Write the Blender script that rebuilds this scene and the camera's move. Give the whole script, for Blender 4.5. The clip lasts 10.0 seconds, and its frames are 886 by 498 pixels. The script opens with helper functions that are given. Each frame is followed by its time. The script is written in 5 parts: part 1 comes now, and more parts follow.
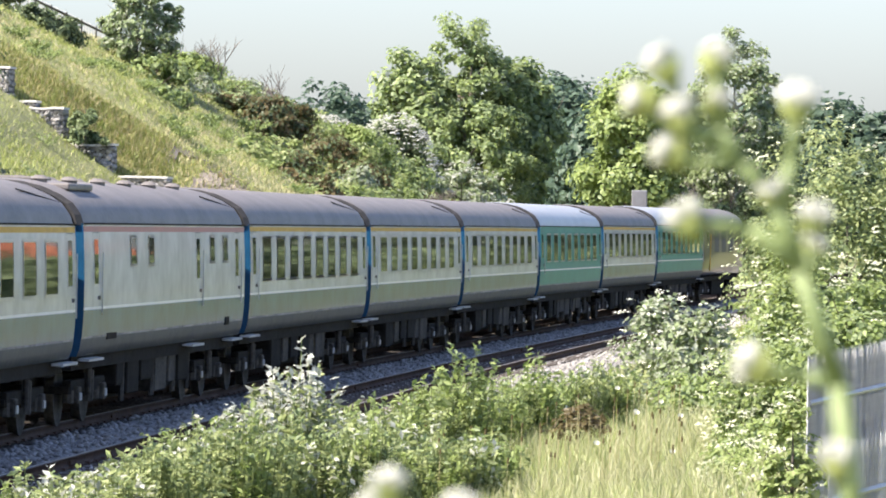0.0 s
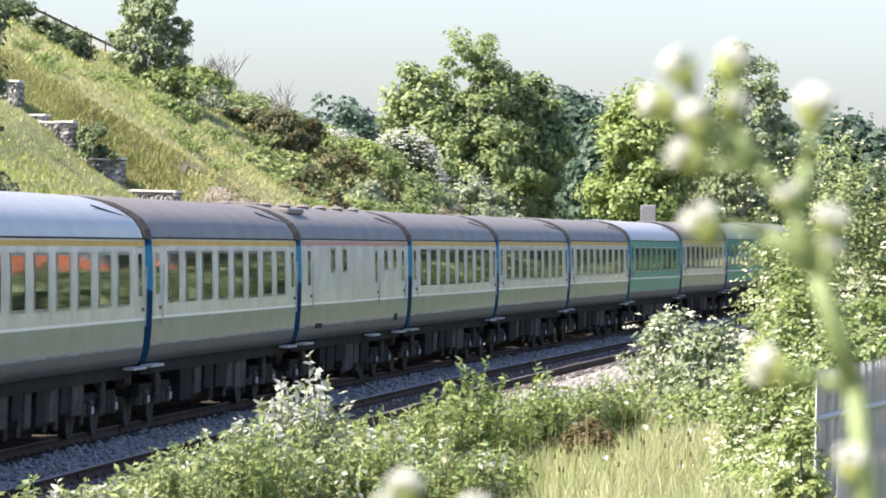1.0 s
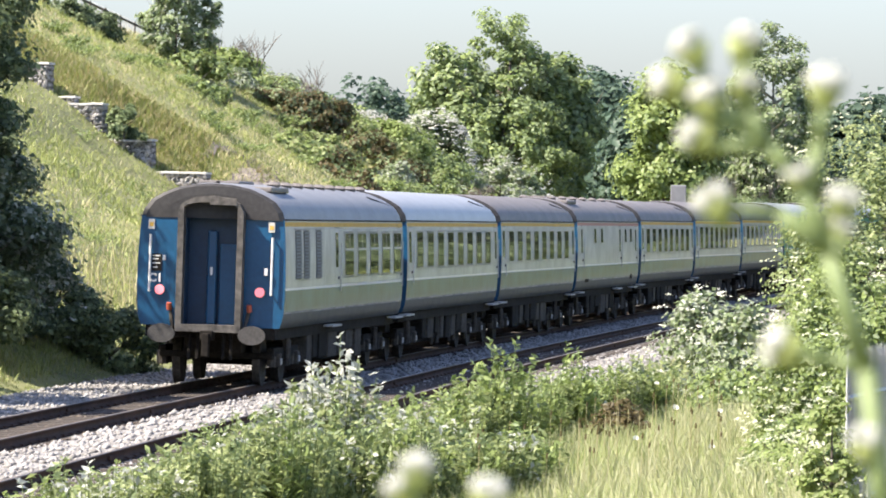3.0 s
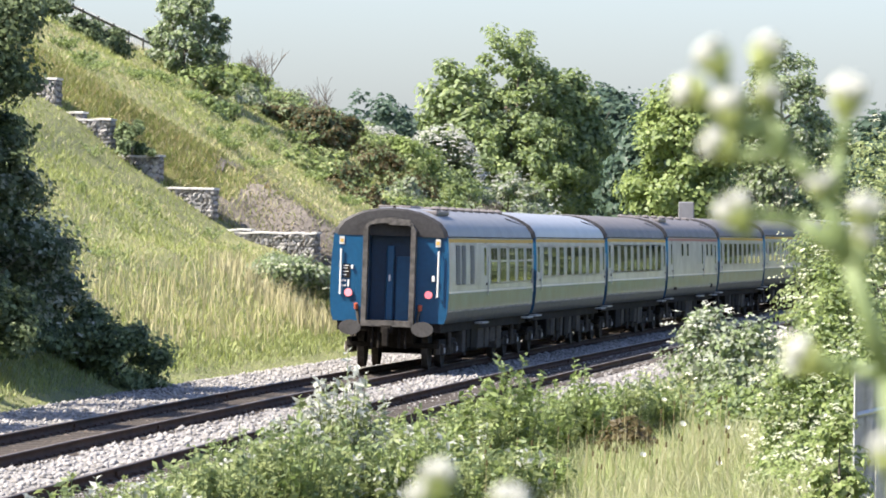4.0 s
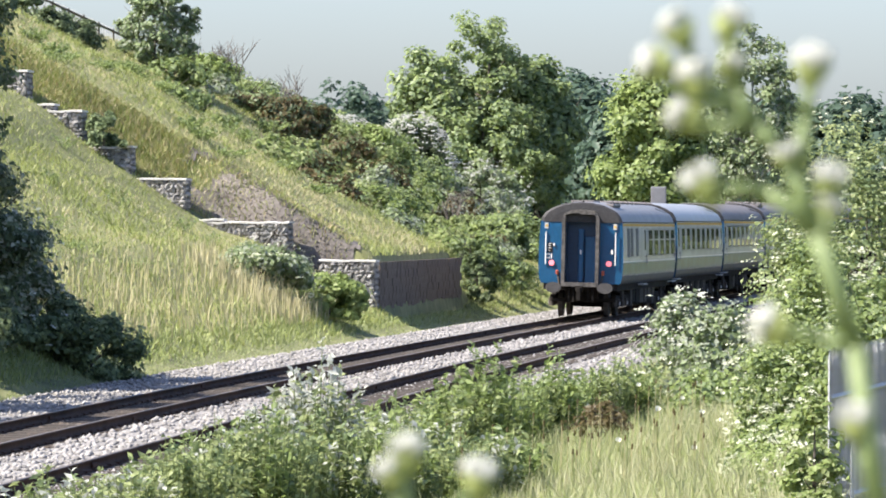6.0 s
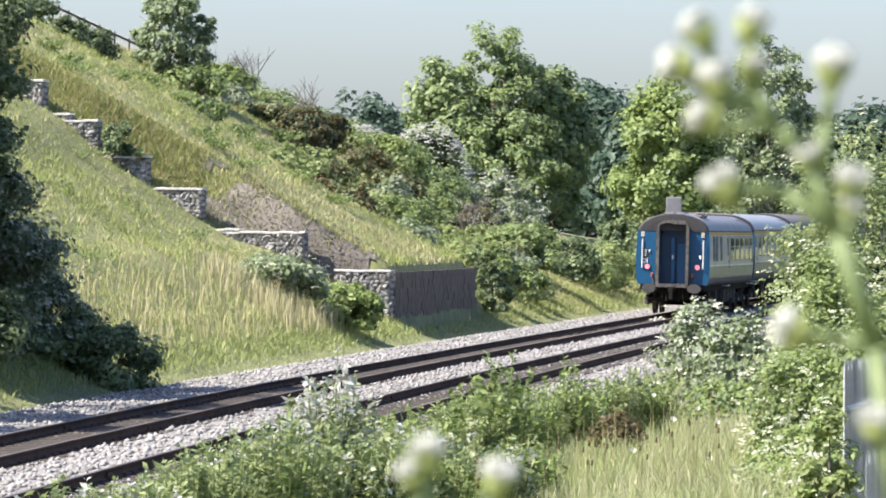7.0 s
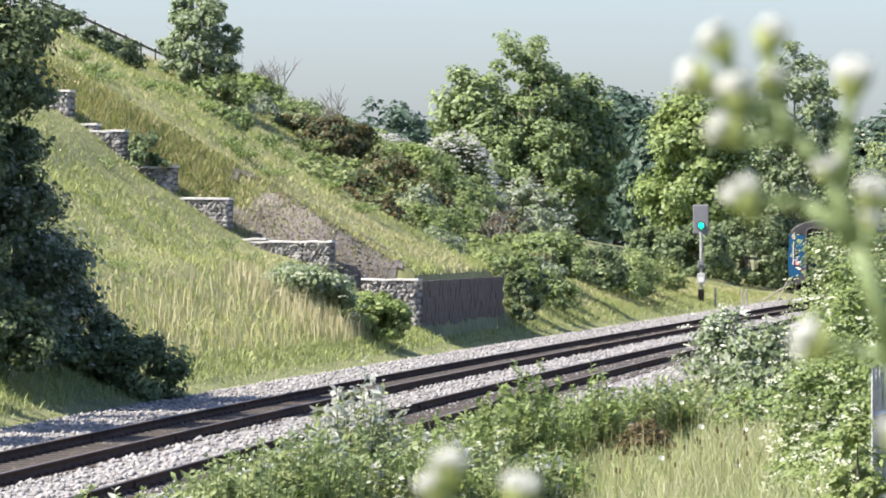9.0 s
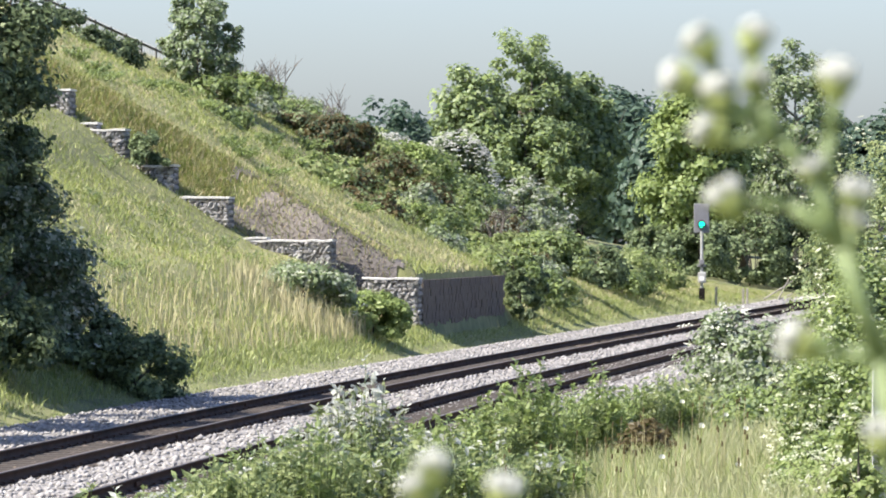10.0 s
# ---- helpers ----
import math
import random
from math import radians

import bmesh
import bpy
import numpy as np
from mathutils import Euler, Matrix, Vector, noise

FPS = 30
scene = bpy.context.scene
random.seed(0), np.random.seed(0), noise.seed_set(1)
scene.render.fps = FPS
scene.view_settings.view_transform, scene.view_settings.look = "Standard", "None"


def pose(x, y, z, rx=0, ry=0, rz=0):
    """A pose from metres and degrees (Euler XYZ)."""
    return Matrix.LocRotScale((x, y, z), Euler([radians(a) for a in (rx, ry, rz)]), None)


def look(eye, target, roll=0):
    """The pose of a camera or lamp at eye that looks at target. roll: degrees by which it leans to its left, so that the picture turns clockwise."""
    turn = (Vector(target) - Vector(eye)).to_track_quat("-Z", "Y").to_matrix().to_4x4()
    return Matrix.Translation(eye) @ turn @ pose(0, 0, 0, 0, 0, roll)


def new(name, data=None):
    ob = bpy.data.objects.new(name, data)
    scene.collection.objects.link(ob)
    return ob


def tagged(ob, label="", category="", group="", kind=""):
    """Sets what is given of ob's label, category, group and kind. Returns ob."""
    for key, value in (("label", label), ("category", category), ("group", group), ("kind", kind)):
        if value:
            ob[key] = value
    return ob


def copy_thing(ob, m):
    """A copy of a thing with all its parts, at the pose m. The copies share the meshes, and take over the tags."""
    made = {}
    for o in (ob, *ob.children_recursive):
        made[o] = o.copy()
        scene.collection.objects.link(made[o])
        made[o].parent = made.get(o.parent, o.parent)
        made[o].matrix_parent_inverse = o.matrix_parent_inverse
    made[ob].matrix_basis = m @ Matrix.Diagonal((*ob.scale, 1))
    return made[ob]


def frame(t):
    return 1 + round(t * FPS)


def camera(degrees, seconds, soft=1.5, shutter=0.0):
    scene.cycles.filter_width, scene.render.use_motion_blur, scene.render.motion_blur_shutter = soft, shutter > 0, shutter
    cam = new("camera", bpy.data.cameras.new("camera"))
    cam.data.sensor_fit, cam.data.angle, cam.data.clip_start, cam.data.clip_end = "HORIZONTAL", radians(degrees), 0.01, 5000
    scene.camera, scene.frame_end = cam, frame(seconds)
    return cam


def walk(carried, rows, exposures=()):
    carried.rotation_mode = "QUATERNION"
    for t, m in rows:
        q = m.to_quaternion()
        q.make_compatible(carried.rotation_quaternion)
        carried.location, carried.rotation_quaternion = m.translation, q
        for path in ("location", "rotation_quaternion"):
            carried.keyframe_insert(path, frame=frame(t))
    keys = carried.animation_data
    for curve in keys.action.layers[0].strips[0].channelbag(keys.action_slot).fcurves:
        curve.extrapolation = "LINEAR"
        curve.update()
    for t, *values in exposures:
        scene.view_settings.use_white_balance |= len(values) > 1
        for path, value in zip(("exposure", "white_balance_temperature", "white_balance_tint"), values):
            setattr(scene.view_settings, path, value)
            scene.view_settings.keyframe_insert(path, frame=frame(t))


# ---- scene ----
# ---- camera ----
EYE = (0.0, 0.0, 3.272)
cam = camera(8.997, 10.0, soft=1.85)
cam.data.dof.use_dof = True
cam.data.dof.focus_distance = 130.0
cam.data.dof.aperture_fstop = 34.0
# seconds, target at 100 m: x, z, roll
AIM = [
    (0.0, 1.1151, 2.8812, 0.80),
    (0.5, 1.0162, 2.9397, 1.07),
    (1.0, 0.9558, 3.1353, 0.92),
    (1.5, 1.0403, 3.0902, 0.76),
    (2.0, 0.8096, 2.7081, 0.53),
    (2.5, 0.7023, 2.5773, 0.68),
    (3.0, 0.4253, 2.7870, 0.75),
    (4.5, 0.3234, 3.0895, 0.89),
    (5.0, 0.7190, 2.5167, 0.80),
    (5.5, 0.8700, 2.5109, 0.57),
    (5.7, 0.8582, 2.6422, 0.19),
    (7.0, 0.4937, 3.0333, 0.27),
    (7.5, 0.5087, 2.9886, 0.13),
    (8.0, 0.0452, 2.9167, 0.07),
    (8.5, 0.0632, 2.9221, 0.01),
    (9.0, 0.0126, 3.1863, 0.01),
    (9.5, -0.0002, 3.1963, -0.02),
    (10.0, 0.0000, 3.1672, -0.00),
]
# the camera darkens and cools its picture slightly on the way: seconds, stops, kelvin, tint
EXPOSURE = [(0.0, 1.76, 6950, 13), (2.5, 1.74, 6950, 13), (4.0, 1.58, 6780, 12.5), (5.5, 1.49, 6650, 12), (10.0, 1.39, 6600, 12)]
walk(cam, [(t, look(EYE, (x, 100.0, z), roll)) for t, x, z, roll in AIM], EXPOSURE)
# seconds, sway of the near flower stem in metres: x, z
SWAY = [
    (0, 0.0077, -0.0123),
    (0.5, 0.0115, -0.009),
    (1, 0.0103, -0.0082),
    (1.5, 0.0075, -0.0095),
    (2, 0.0084, -0.0051),
    (2.5, 0.0079, -0.0057),
    (3, 0.0038, -0.0085),
    (4.5, 0.0105, -0.0031),
    (5, 0.0066, -0.0016),
    (5.5, 0.0057, -0.0016),
    (7, 0.0083, 0.0025),
    (7.5, 0.0045, -0.001),
    (8, -0.0007, -0.0039),
    (8.5, 0.0029, -0.0024),
    (9, 0.0059, 0.0008),
    (9.5, 0.0032, 0.0005),
    (10, 0.0, -0.0),
]

# ---- light ----
SUN_EL, SUN_AZ = radians(50), math.atan2(-0.91, -0.42)   # azimuth from +y towards +x
world = bpy.data.worlds.new("world")
scene.world = world
world.use_nodes = True
wn = world.node_tree
sky = wn.nodes.new("ShaderNodeTexSky")
sky.sky_type = "NISHITA"
sky.sun_disc = False
sky.sun_elevation, sky.sun_rotation = SUN_EL, SUN_AZ
sky.dust_density, sky.air_density, sky.ozone_density = 1.7, 1.0, 2.0
wn.nodes["Background"].inputs[1].default_value = 0.084
sky_tint = wn.nodes.new("ShaderNodeMix")
sky_tint.data_type, sky_tint.blend_type = "RGBA", "MULTIPLY"
sky_tint.inputs[0].default_value = 1.0
sky_tint.inputs[7].default_value = (0.885, 0.955, 1.15, 1)
wn.links.new(sky.outputs[0], sky_tint.inputs[6])
wn.links.new(sky_tint.outputs[2], wn.nodes["Background"].inputs[0])
sun = new("sun", bpy.data.lights.new("sun", "SUN"))
sun.data.energy, sun.data.angle, sun.data.color = 4.0, radians(0.6), (1.0, 0.95, 0.86)
sun_dir = Vector((math.sin(SUN_AZ) * math.cos(SUN_EL), math.cos(SUN_AZ) * math.cos(SUN_EL), math.sin(SUN_EL)))
sun.matrix_world = look((0, 0, 60), Vector((0, 0, 60)) - sun_dir)
scene.view_settings.use_white_balance = True
scene.view_settings.white_balance_temperature, scene.view_settings.white_balance_tint = 6600, 12


# ---- materials ----
def material(name, colour, rough=0.6, metal=0.0, vary=0.25, scale=3.0, fine=40.0, bump=0.0, island=0.0, objrand=0.0,
             tint=None, trans=0.0, coat=0.0, emit=0.0, spec=0.5):
    """A painted, mineral or leafy surface: base colour with two scales of noise, optional variation per piece."""
    m = bpy.data.materials.new(name)
    m.use_nodes = True
    nt = m.node_tree
    b = nt.nodes["Principled BSDF"]
    b.inputs["Roughness"].default_value = rough
    b.inputs["Metallic"].default_value = metal
    b.inputs["Coat Weight"].default_value = coat
    b.inputs["Coat Roughness"].default_value = 0.08
    b.inputs["Specular IOR Level"].default_value = spec
    co = nt.nodes.new("ShaderNodeTexCoord")
    big = nt.nodes.new("ShaderNodeTexNoise")
    big.inputs["Scale"].default_value, big.inputs["Detail"].default_value = scale, 4
    small = nt.nodes.new("ShaderNodeTexNoise")
    small.inputs["Scale"].default_value, small.inputs["Detail"].default_value = fine, 3
    nt.links.new(co.outputs["Object"], big.inputs["Vector"])
    nt.links.new(co.outputs["Object"], small.inputs["Vector"])
    mixv = nt.nodes.new("ShaderNodeMath")
    mixv.operation = "ADD"
    nt.links.new(big.outputs["Fac"], mixv.inputs[0])
    nt.links.new(small.outputs["Fac"], mixv.inputs[1])
    last = mixv.outputs[0]
    for on, node, out in ((island, "ShaderNodeNewGeometry", "Random Per Island"), (objrand, "ShaderNodeObjectInfo", "Random")):
        if on:
            g = nt.nodes.new(node)
            k = nt.nodes.new("ShaderNodeMath")
            k.operation = "MULTIPLY_ADD"
            nt.links.new(g.outputs[out], k.inputs[0])
            k.inputs[1].default_value = on
            nt.links.new(last, k.inputs[2])
            last = k.outputs[0]
    mr = nt.nodes.new("ShaderNodeMapRange")
    mr.inputs["From Min"].default_value, mr.inputs["From Max"].default_value = 0.6, 1.4 + island + objrand
    nt.links.new(last, mr.inputs["Value"])
    ramp = nt.nodes.new("ShaderNodeMix")
    ramp.data_type = "RGBA"
    c = Vector(colour)
    t = Vector(tint) if tint else c * (1 + vary)
    ramp.inputs[6].default_value = (*(c * (1 - vary)), 1)
    ramp.inputs[7].default_value = (*t, 1)
    nt.links.new(mr.outputs[0], ramp.inputs[0])
    nt.links.new(ramp.outputs[2], b.inputs["Base Color"])
    if bump:
        bp = nt.nodes.new("ShaderNodeBump")
        bp.inputs["Strength"].default_value = bump
        bp.inputs["Distance"].default_value = 0.05
        nt.links.new(small.outputs["Fac"], bp.inputs["Height"])
        nt.links.new(bp.outputs[0], b.inputs["Normal"])
    if emit:
        nt.links.new(ramp.outputs[2], b.inputs["Emission Color"])
        b.inputs["Emission Strength"].default_value = emit
    if trans:
        tr = nt.nodes.new("ShaderNodeBsdfTranslucent")
        nt.links.new(ramp.outputs[2], tr.inputs[0])
        ad = nt.nodes.new("ShaderNodeMixShader")
        ad.inputs[0].default_value = trans
        nt.links.new(b.outputs[0], ad.inputs[1])
        nt.links.new(tr.outputs[0], ad.inputs[2])
        nt.links.new(ad.outputs[0], nt.nodes["Material Output"].inputs[0])
    return m


def leafy(name, colour, tint, rough=0.48, trans=0.46):
    return material(name, colour, rough, vary=0.3, scale=0.5, fine=3.0, island=0.9, tint=tint, trans=trans, spec=0.4)


M_SOIL = material("soil", (0.125, 0.15, 0.05), 0.95, vary=0.4, scale=0.25, fine=2.5, bump=0.4, tint=(0.26, 0.26, 0.11))
M_SCREE = material("scree", (0.14, 0.122, 0.108), 0.95, vary=0.4, scale=0.9, fine=9, bump=0.8, tint=(0.21, 0.187, 0.163))
M_BALLAST = material("ballast", (0.19, 0.178, 0.165), 0.9, vary=0.5, scale=1.3, fine=16, bump=1.0, tint=(0.36, 0.345, 0.325))
M_STONE = material("ballast_stone", (0.17, 0.16, 0.15), 0.85, vary=0.4, scale=0.8, fine=30, island=1.2, tint=(0.43, 0.412, 0.39))
M_RAILSIDE = material("rusty_rail", (0.055, 0.03, 0.02), 0.8, vary=0.4, scale=1.5, fine=30, tint=(0.11, 0.065, 0.045), spec=0.1)
M_RAILTOP = material("worn_rail_head", (0.15, 0.12, 0.095), 0.55, metal=0.3, vary=0.3, scale=2, fine=30)
M_SLEEPER = material("sleeper_timber", (0.055, 0.045, 0.037), 0.9, vary=0.3, objrand=0.6)
M_GABION = material("gabion_stone", (0.2, 0.193, 0.185), 0.9, vary=0.4, scale=1.5, fine=25, objrand=1.2, bump=0.4, tint=(0.44, 0.425, 0.405))
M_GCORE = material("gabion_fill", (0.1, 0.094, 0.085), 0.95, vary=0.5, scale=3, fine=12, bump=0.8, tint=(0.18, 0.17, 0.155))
# Lid far paler than the stones: sun catching the tops is in its colour
M_MESHTOP = material("sunlit_gabion_lid", (0.5, 0.48, 0.45), 0.9, vary=0.35, scale=2, fine=25, tint=(0.72, 0.7, 0.66))
M_BARK = material("bark", (0.09, 0.075, 0.06), 0.95, vary=0.4, scale=2, fine=20, bump=0.5)
M_PALEBARK = material("pale_bark", (0.3, 0.28, 0.24), 0.9, vary=0.4, scale=2, fine=15)
M_GRASS = leafy("grass", (0.17, 0.25, 0.055), (0.42, 0.45, 0.14), trans=0.25)
M_STRAW = leafy("dry_grass", (0.34, 0.31, 0.15), (0.62, 0.56, 0.33), trans=0.2)
M_LEAF = leafy("leaf", (0.135, 0.205, 0.085), (0.39, 0.47, 0.24))
M_LEAFDARK = leafy("dark_leaf", (0.065, 0.105, 0.05), (0.19, 0.24, 0.12))
M_LEAFLIGHT = leafy("light_leaf", (0.16, 0.25, 0.06), (0.42, 0.5, 0.19))
M_LEAFBROWN = leafy("brown_leaf", (0.1, 0.085, 0.035), (0.22, 0.17, 0.08))
M_LEAFGREY = leafy("grey_leaf", (0.22, 0.27, 0.17), (0.56, 0.6, 0.48))
# Bluer than the nearer leaves: distance haze is mixed into the base colour
M_LEAFFAR = leafy("hazed_far_leaf", (0.075, 0.13, 0.09), (0.135, 0.2, 0.135))
M_TAN = leafy("rusty_dry_grass", (0.36, 0.29, 0.13), (0.58, 0.45, 0.2), trans=0.2)
M_MAY = leafy("may_blossom", (0.44, 0.45, 0.39), (0.74, 0.73, 0.67))
M_SILVER = leafy("silver_leaf", (0.45, 0.48, 0.4), (0.78, 0.79, 0.72))
M_SEED = leafy("seeding_grass", (0.34, 0.35, 0.17), (0.6, 0.59, 0.36), trans=0.25)
M_WEED = leafy("weed_leaf", (0.19, 0.26, 0.08), (0.5, 0.55, 0.27))
M_BLOOM = leafy("white_bloom", (0.6, 0.6, 0.48), (0.85, 0.85, 0.74), trans=0.3)
M_CREAM = leafy("cream_bloom", (0.48, 0.5, 0.32), (0.72, 0.74, 0.56), trans=0.3)


# ---- building helpers ----
def mesh_from(name, verts, faces, material=None, smooth=False):
    me = bpy.data.meshes.new(name)
    verts = np.asarray(verts, dtype=np.float32).reshape(-1, 3)
    faces = np.asarray(faces, dtype=np.int32)
    n, k = faces.shape
    me.vertices.add(len(verts))
    me.vertices.foreach_set("co", verts.ravel())
    me.loops.add(n * k)
    me.loops.foreach_set("vertex_index", faces.ravel())
    me.polygons.add(n)
    me.polygons.foreach_set("loop_start", np.arange(0, n * k, k, dtype=np.int32))
    me.polygons.foreach_set("loop_total", np.full(n, k, dtype=np.int32))
    if smooth:
        me.polygons.foreach_set("use_smooth", np.ones(n, dtype=bool))
    me.update(calc_edges=True)
    me.validate()
    if material:
        me.materials.append(material)
    return me


def bm_mesh(name, bm, material, smooth=False):
    me = bpy.data.meshes.new(name)
    bm.normal_update()
    bm.to_mesh(me)
    bm.free()
    me.materials.append(material)
    if smooth:
        for p in me.polygons:
            p.use_smooth = True
    return me


def part(name, bm, material, parent, label="", smooth=False):
    """One mesh object under a thing, from a bmesh or a finished mesh."""
    me = bm if isinstance(bm, bpy.types.Mesh) else bm_mesh(name, bm, material, smooth)
    ob = new(name, me)
    ob.parent = parent
    return tagged(ob, label)


def box(bm, x0, x1, y0, y1, z0, z1, bevel=0.0):
    r = bmesh.ops.create_cube(bm, size=1.0)
    vs = r["verts"]
    for v in vs:
        v.co = Vector((x0 + (v.co.x + 0.5) * (x1 - x0), y0 + (v.co.y + 0.5) * (y1 - y0), z0 + (v.co.z + 0.5) * (z1 - z0)))
    if bevel:
        es = list({e for v in vs for e in v.link_edges})
        bmesh.ops.bevel(bm, geom=es, offset=bevel, segments=2, affect="EDGES", profile=0.5)
    return bm


def boxes(*rows, bevel=0.0):
    bm = bmesh.new()
    for r in rows:
        box(bm, *r, bevel=bevel)
    return bm


def cyl(bm, a, b, r0, r1=None, seg=10):
    """A tapered rod from a to b."""
    a, b = Vector(a), Vector(b)
    d = b - a
    m = Matrix.Translation((a + b) / 2) @ d.to_track_quat("Z", "Y").to_matrix().to_4x4()
    bmesh.ops.create_cone(bm, cap_ends=True, segments=seg, radius1=r0, radius2=r0 if r1 is None else r1, depth=d.length, matrix=m)
    return bm


def rod(a, b, r0, r1=None, seg=10):
    return cyl(bmesh.new(), a, b, r0, r1, seg)


# ---- the line of the track ----
S_TAB = np.arange(-150.0, 420.0, 0.5)
_k = 0.4469e-3 - 0.1585e-5 * np.clip(S_TAB, -60, 240)
_a = np.cumsum(_k) * 0.5
_a += radians(5.4976) - np.interp(0, S_TAB, _a)
_x, _y = np.cumsum(np.sin(_a)) * 0.5, np.cumsum(np.cos(_a)) * 0.5
_x += -6.791 - np.interp(0, S_TAB, _x)
_y += 80.0 - np.interp(0, S_TAB, _y)
def rise(s):
    """The gentle climb of the line away from the camera."""
    s = np.asarray(s, dtype=float)
    return 1.65e-5 * (np.clip(s, 60, 170) - 60) ** 2 + 0.0036 * np.maximum(0, np.minimum(s, 420) - 170) + grade(s)


def grade(s):
    """The steady gradient of the formation."""
    return 0.0008 * (np.clip(np.asarray(s, dtype=float), -80, 420) + 80)


SIX = 3.55      # spacing of the two tracks


def track(s, o=0.0):
    """Plan place of the point s metres along the far track and o metres to its right, and the heading there."""
    s = np.asarray(s, dtype=float)
    sc = np.clip(s, S_TAB[0], S_TAB[-1])
    a = np.interp(sc, S_TAB, _a)
    x = np.interp(sc, S_TAB, _x) + (s - sc) * np.sin(a) + o * np.cos(a)
    y = np.interp(sc, S_TAB, _y) + (s - sc) * np.cos(a) - o * np.sin(a)
    return x, y, a


def along(x, y):
    """The way along the track and the offset to its right of a plan point."""
    x, y = np.asarray(x, dtype=float), np.asarray(y, dtype=float)
    s = y - 80.0
    for _ in range(4):
        tx, ty, a = track(s)
        s = s + (x - tx) * np.sin(a) + (y - ty) * np.cos(a)
    tx, ty, a = track(s)
    return s, (x - tx) * np.cos(a) - (y - ty) * np.sin(a)


def smooth(e0, e1, v):
    t = np.clip((v - e0) / (e1 - e0), 0, 1)
    return t * t * (3 - 2 * t)


WALL_S, WALL_END, WALL_O = 100.2, 121.0, -5.5


def wave(x, y, size):
    return (np.sin(x / size + 1.3 * np.sin(y / size * 0.7)) + np.sin(y / size * 1.3 + 2.1 + np.sin(x / size * 0.8))) * 0.5


def height(s, o):
    """Height of the ground over the rail heads."""
    s, o = np.asarray(s, dtype=float), np.asarray(o, dtype=float)
    u = -o
    fall = 1 - 0.22 * smooth(146, 172, s) - 0.42 * smooth(165, 250, s) - 0.18 * smooth(250, 300, s)
    crest = 23.5
    uu = crest - np.logaddexp(0, (crest - u) / 1.2) * 1.2
    dip = 0.42 * smooth(9, 11, u) * (1 - smooth(14.5, 16.5, u))
    front = -dip - 0.25 + 0.4 * smooth(4.0, 5.2, u) + 0.6 * np.maximum(0, uu - 5.0)
    back = np.where(u > -WALL_O, 2.05 + 0.56 * np.maximum(0, uu + WALL_O), -0.25 + 0.3 * smooth(4.0, 5.2, u))
    b = smooth(WALL_S, WALL_S + 0.8 + 2.0 * smooth(8.5, 11.5, u), s) * (1 - smooth(WALL_END - 1.5, WALL_END + 4, s))
    left = (front * (1 - b) + back * b + 0.25) * fall - 0.25
    left = left + (0.10 * wave(s, u, 1.7) + 0.16 * wave(s, u, 4.1)) * smooth(6, 9, u)
    right = -0.3 + 0.13 * np.maximum(0, np.minimum(o, 22) - SIX - 3.4) + 0.07 * wave(s, o, 2.3) * smooth(7.5, 9, o)
    bed = -0.32 + 0.0 * s
    z = np.where(o < -4.0, left, np.where(o > SIX + 3.0, right, bed))
    near = 1.45 * (1 - smooth(-75, -48, s)) * smooth(7, 11, o)
    return z + near + rise(s) - grade(s) * smooth(4.6, 7.5, u)


def place(s, o, dz=0.0):
    x, y, a = track(s, o)
    return Vector((float(x), float(y), float(height(s, o)) + dz))


def sheet(name, ss, oo, zfun, material):
    S, O = np.meshgrid(ss, oo, indexing="ij")
    x, y, _ = track(S.ravel(), O.ravel())
    z = zfun(S.ravel(), O.ravel())
    n, m = len(ss), len(oo)
    i = np.arange((n - 1) * (m - 1))
    r, c = i // (m - 1), i % (m - 1)
    f = np.stack([r * m + c, r * m + c + 1, (r + 1) * m + c + 1, (r + 1) * m + c], 1)
    return new(name, mesh_from(name, np.stack([x, y, z], 1), f[:, ::-1], material, True))


# ---- ground and track bed ----
ss = np.concatenate([[-1500, -600, -300, -180], np.arange(-120, 98, 0.9), np.arange(98.2, 103, 0.25), np.arange(103.5, 330, 0.9), [345, 370, 420, 520, 700, 1100, 2500]])
oo = np.concatenate([[-1700, -700, -300, -150, -90, -60], np.arange(-45, 40, 0.45), [50, 70, 110, 200, 500, 1700]])
ground = tagged(sheet("ground", ss, oo, height, M_SOIL), "grassy railway cutting and meadow with dry patches", "ground", kind="structure")


def bed_height(s, o):
    c = np.minimum(np.abs(o), np.abs(o - SIX))
    edge = smooth(-4.6, -3.3, o) * (1 - smooth(SIX + 2.1, SIX + 3.3, o))
    return rise(s) - 0.36 + 0.16 * edge + 0.012 * wave(s, o, 0.23) + 0.01 * wave(s * 1.7, o, 0.11) - 0.06 * (c < 0.95) + 0.05 * (np.abs(o - SIX / 2) < 0.75)


ballast = tagged(sheet("ballast_bed", np.arange(-115, 330, 0.35), np.arange(-4.6, SIX + 3.4, 0.16), bed_height, M_BALLAST),
                 "pale grey crushed stone ballast under the two tracks", "ballast", kind="structure")


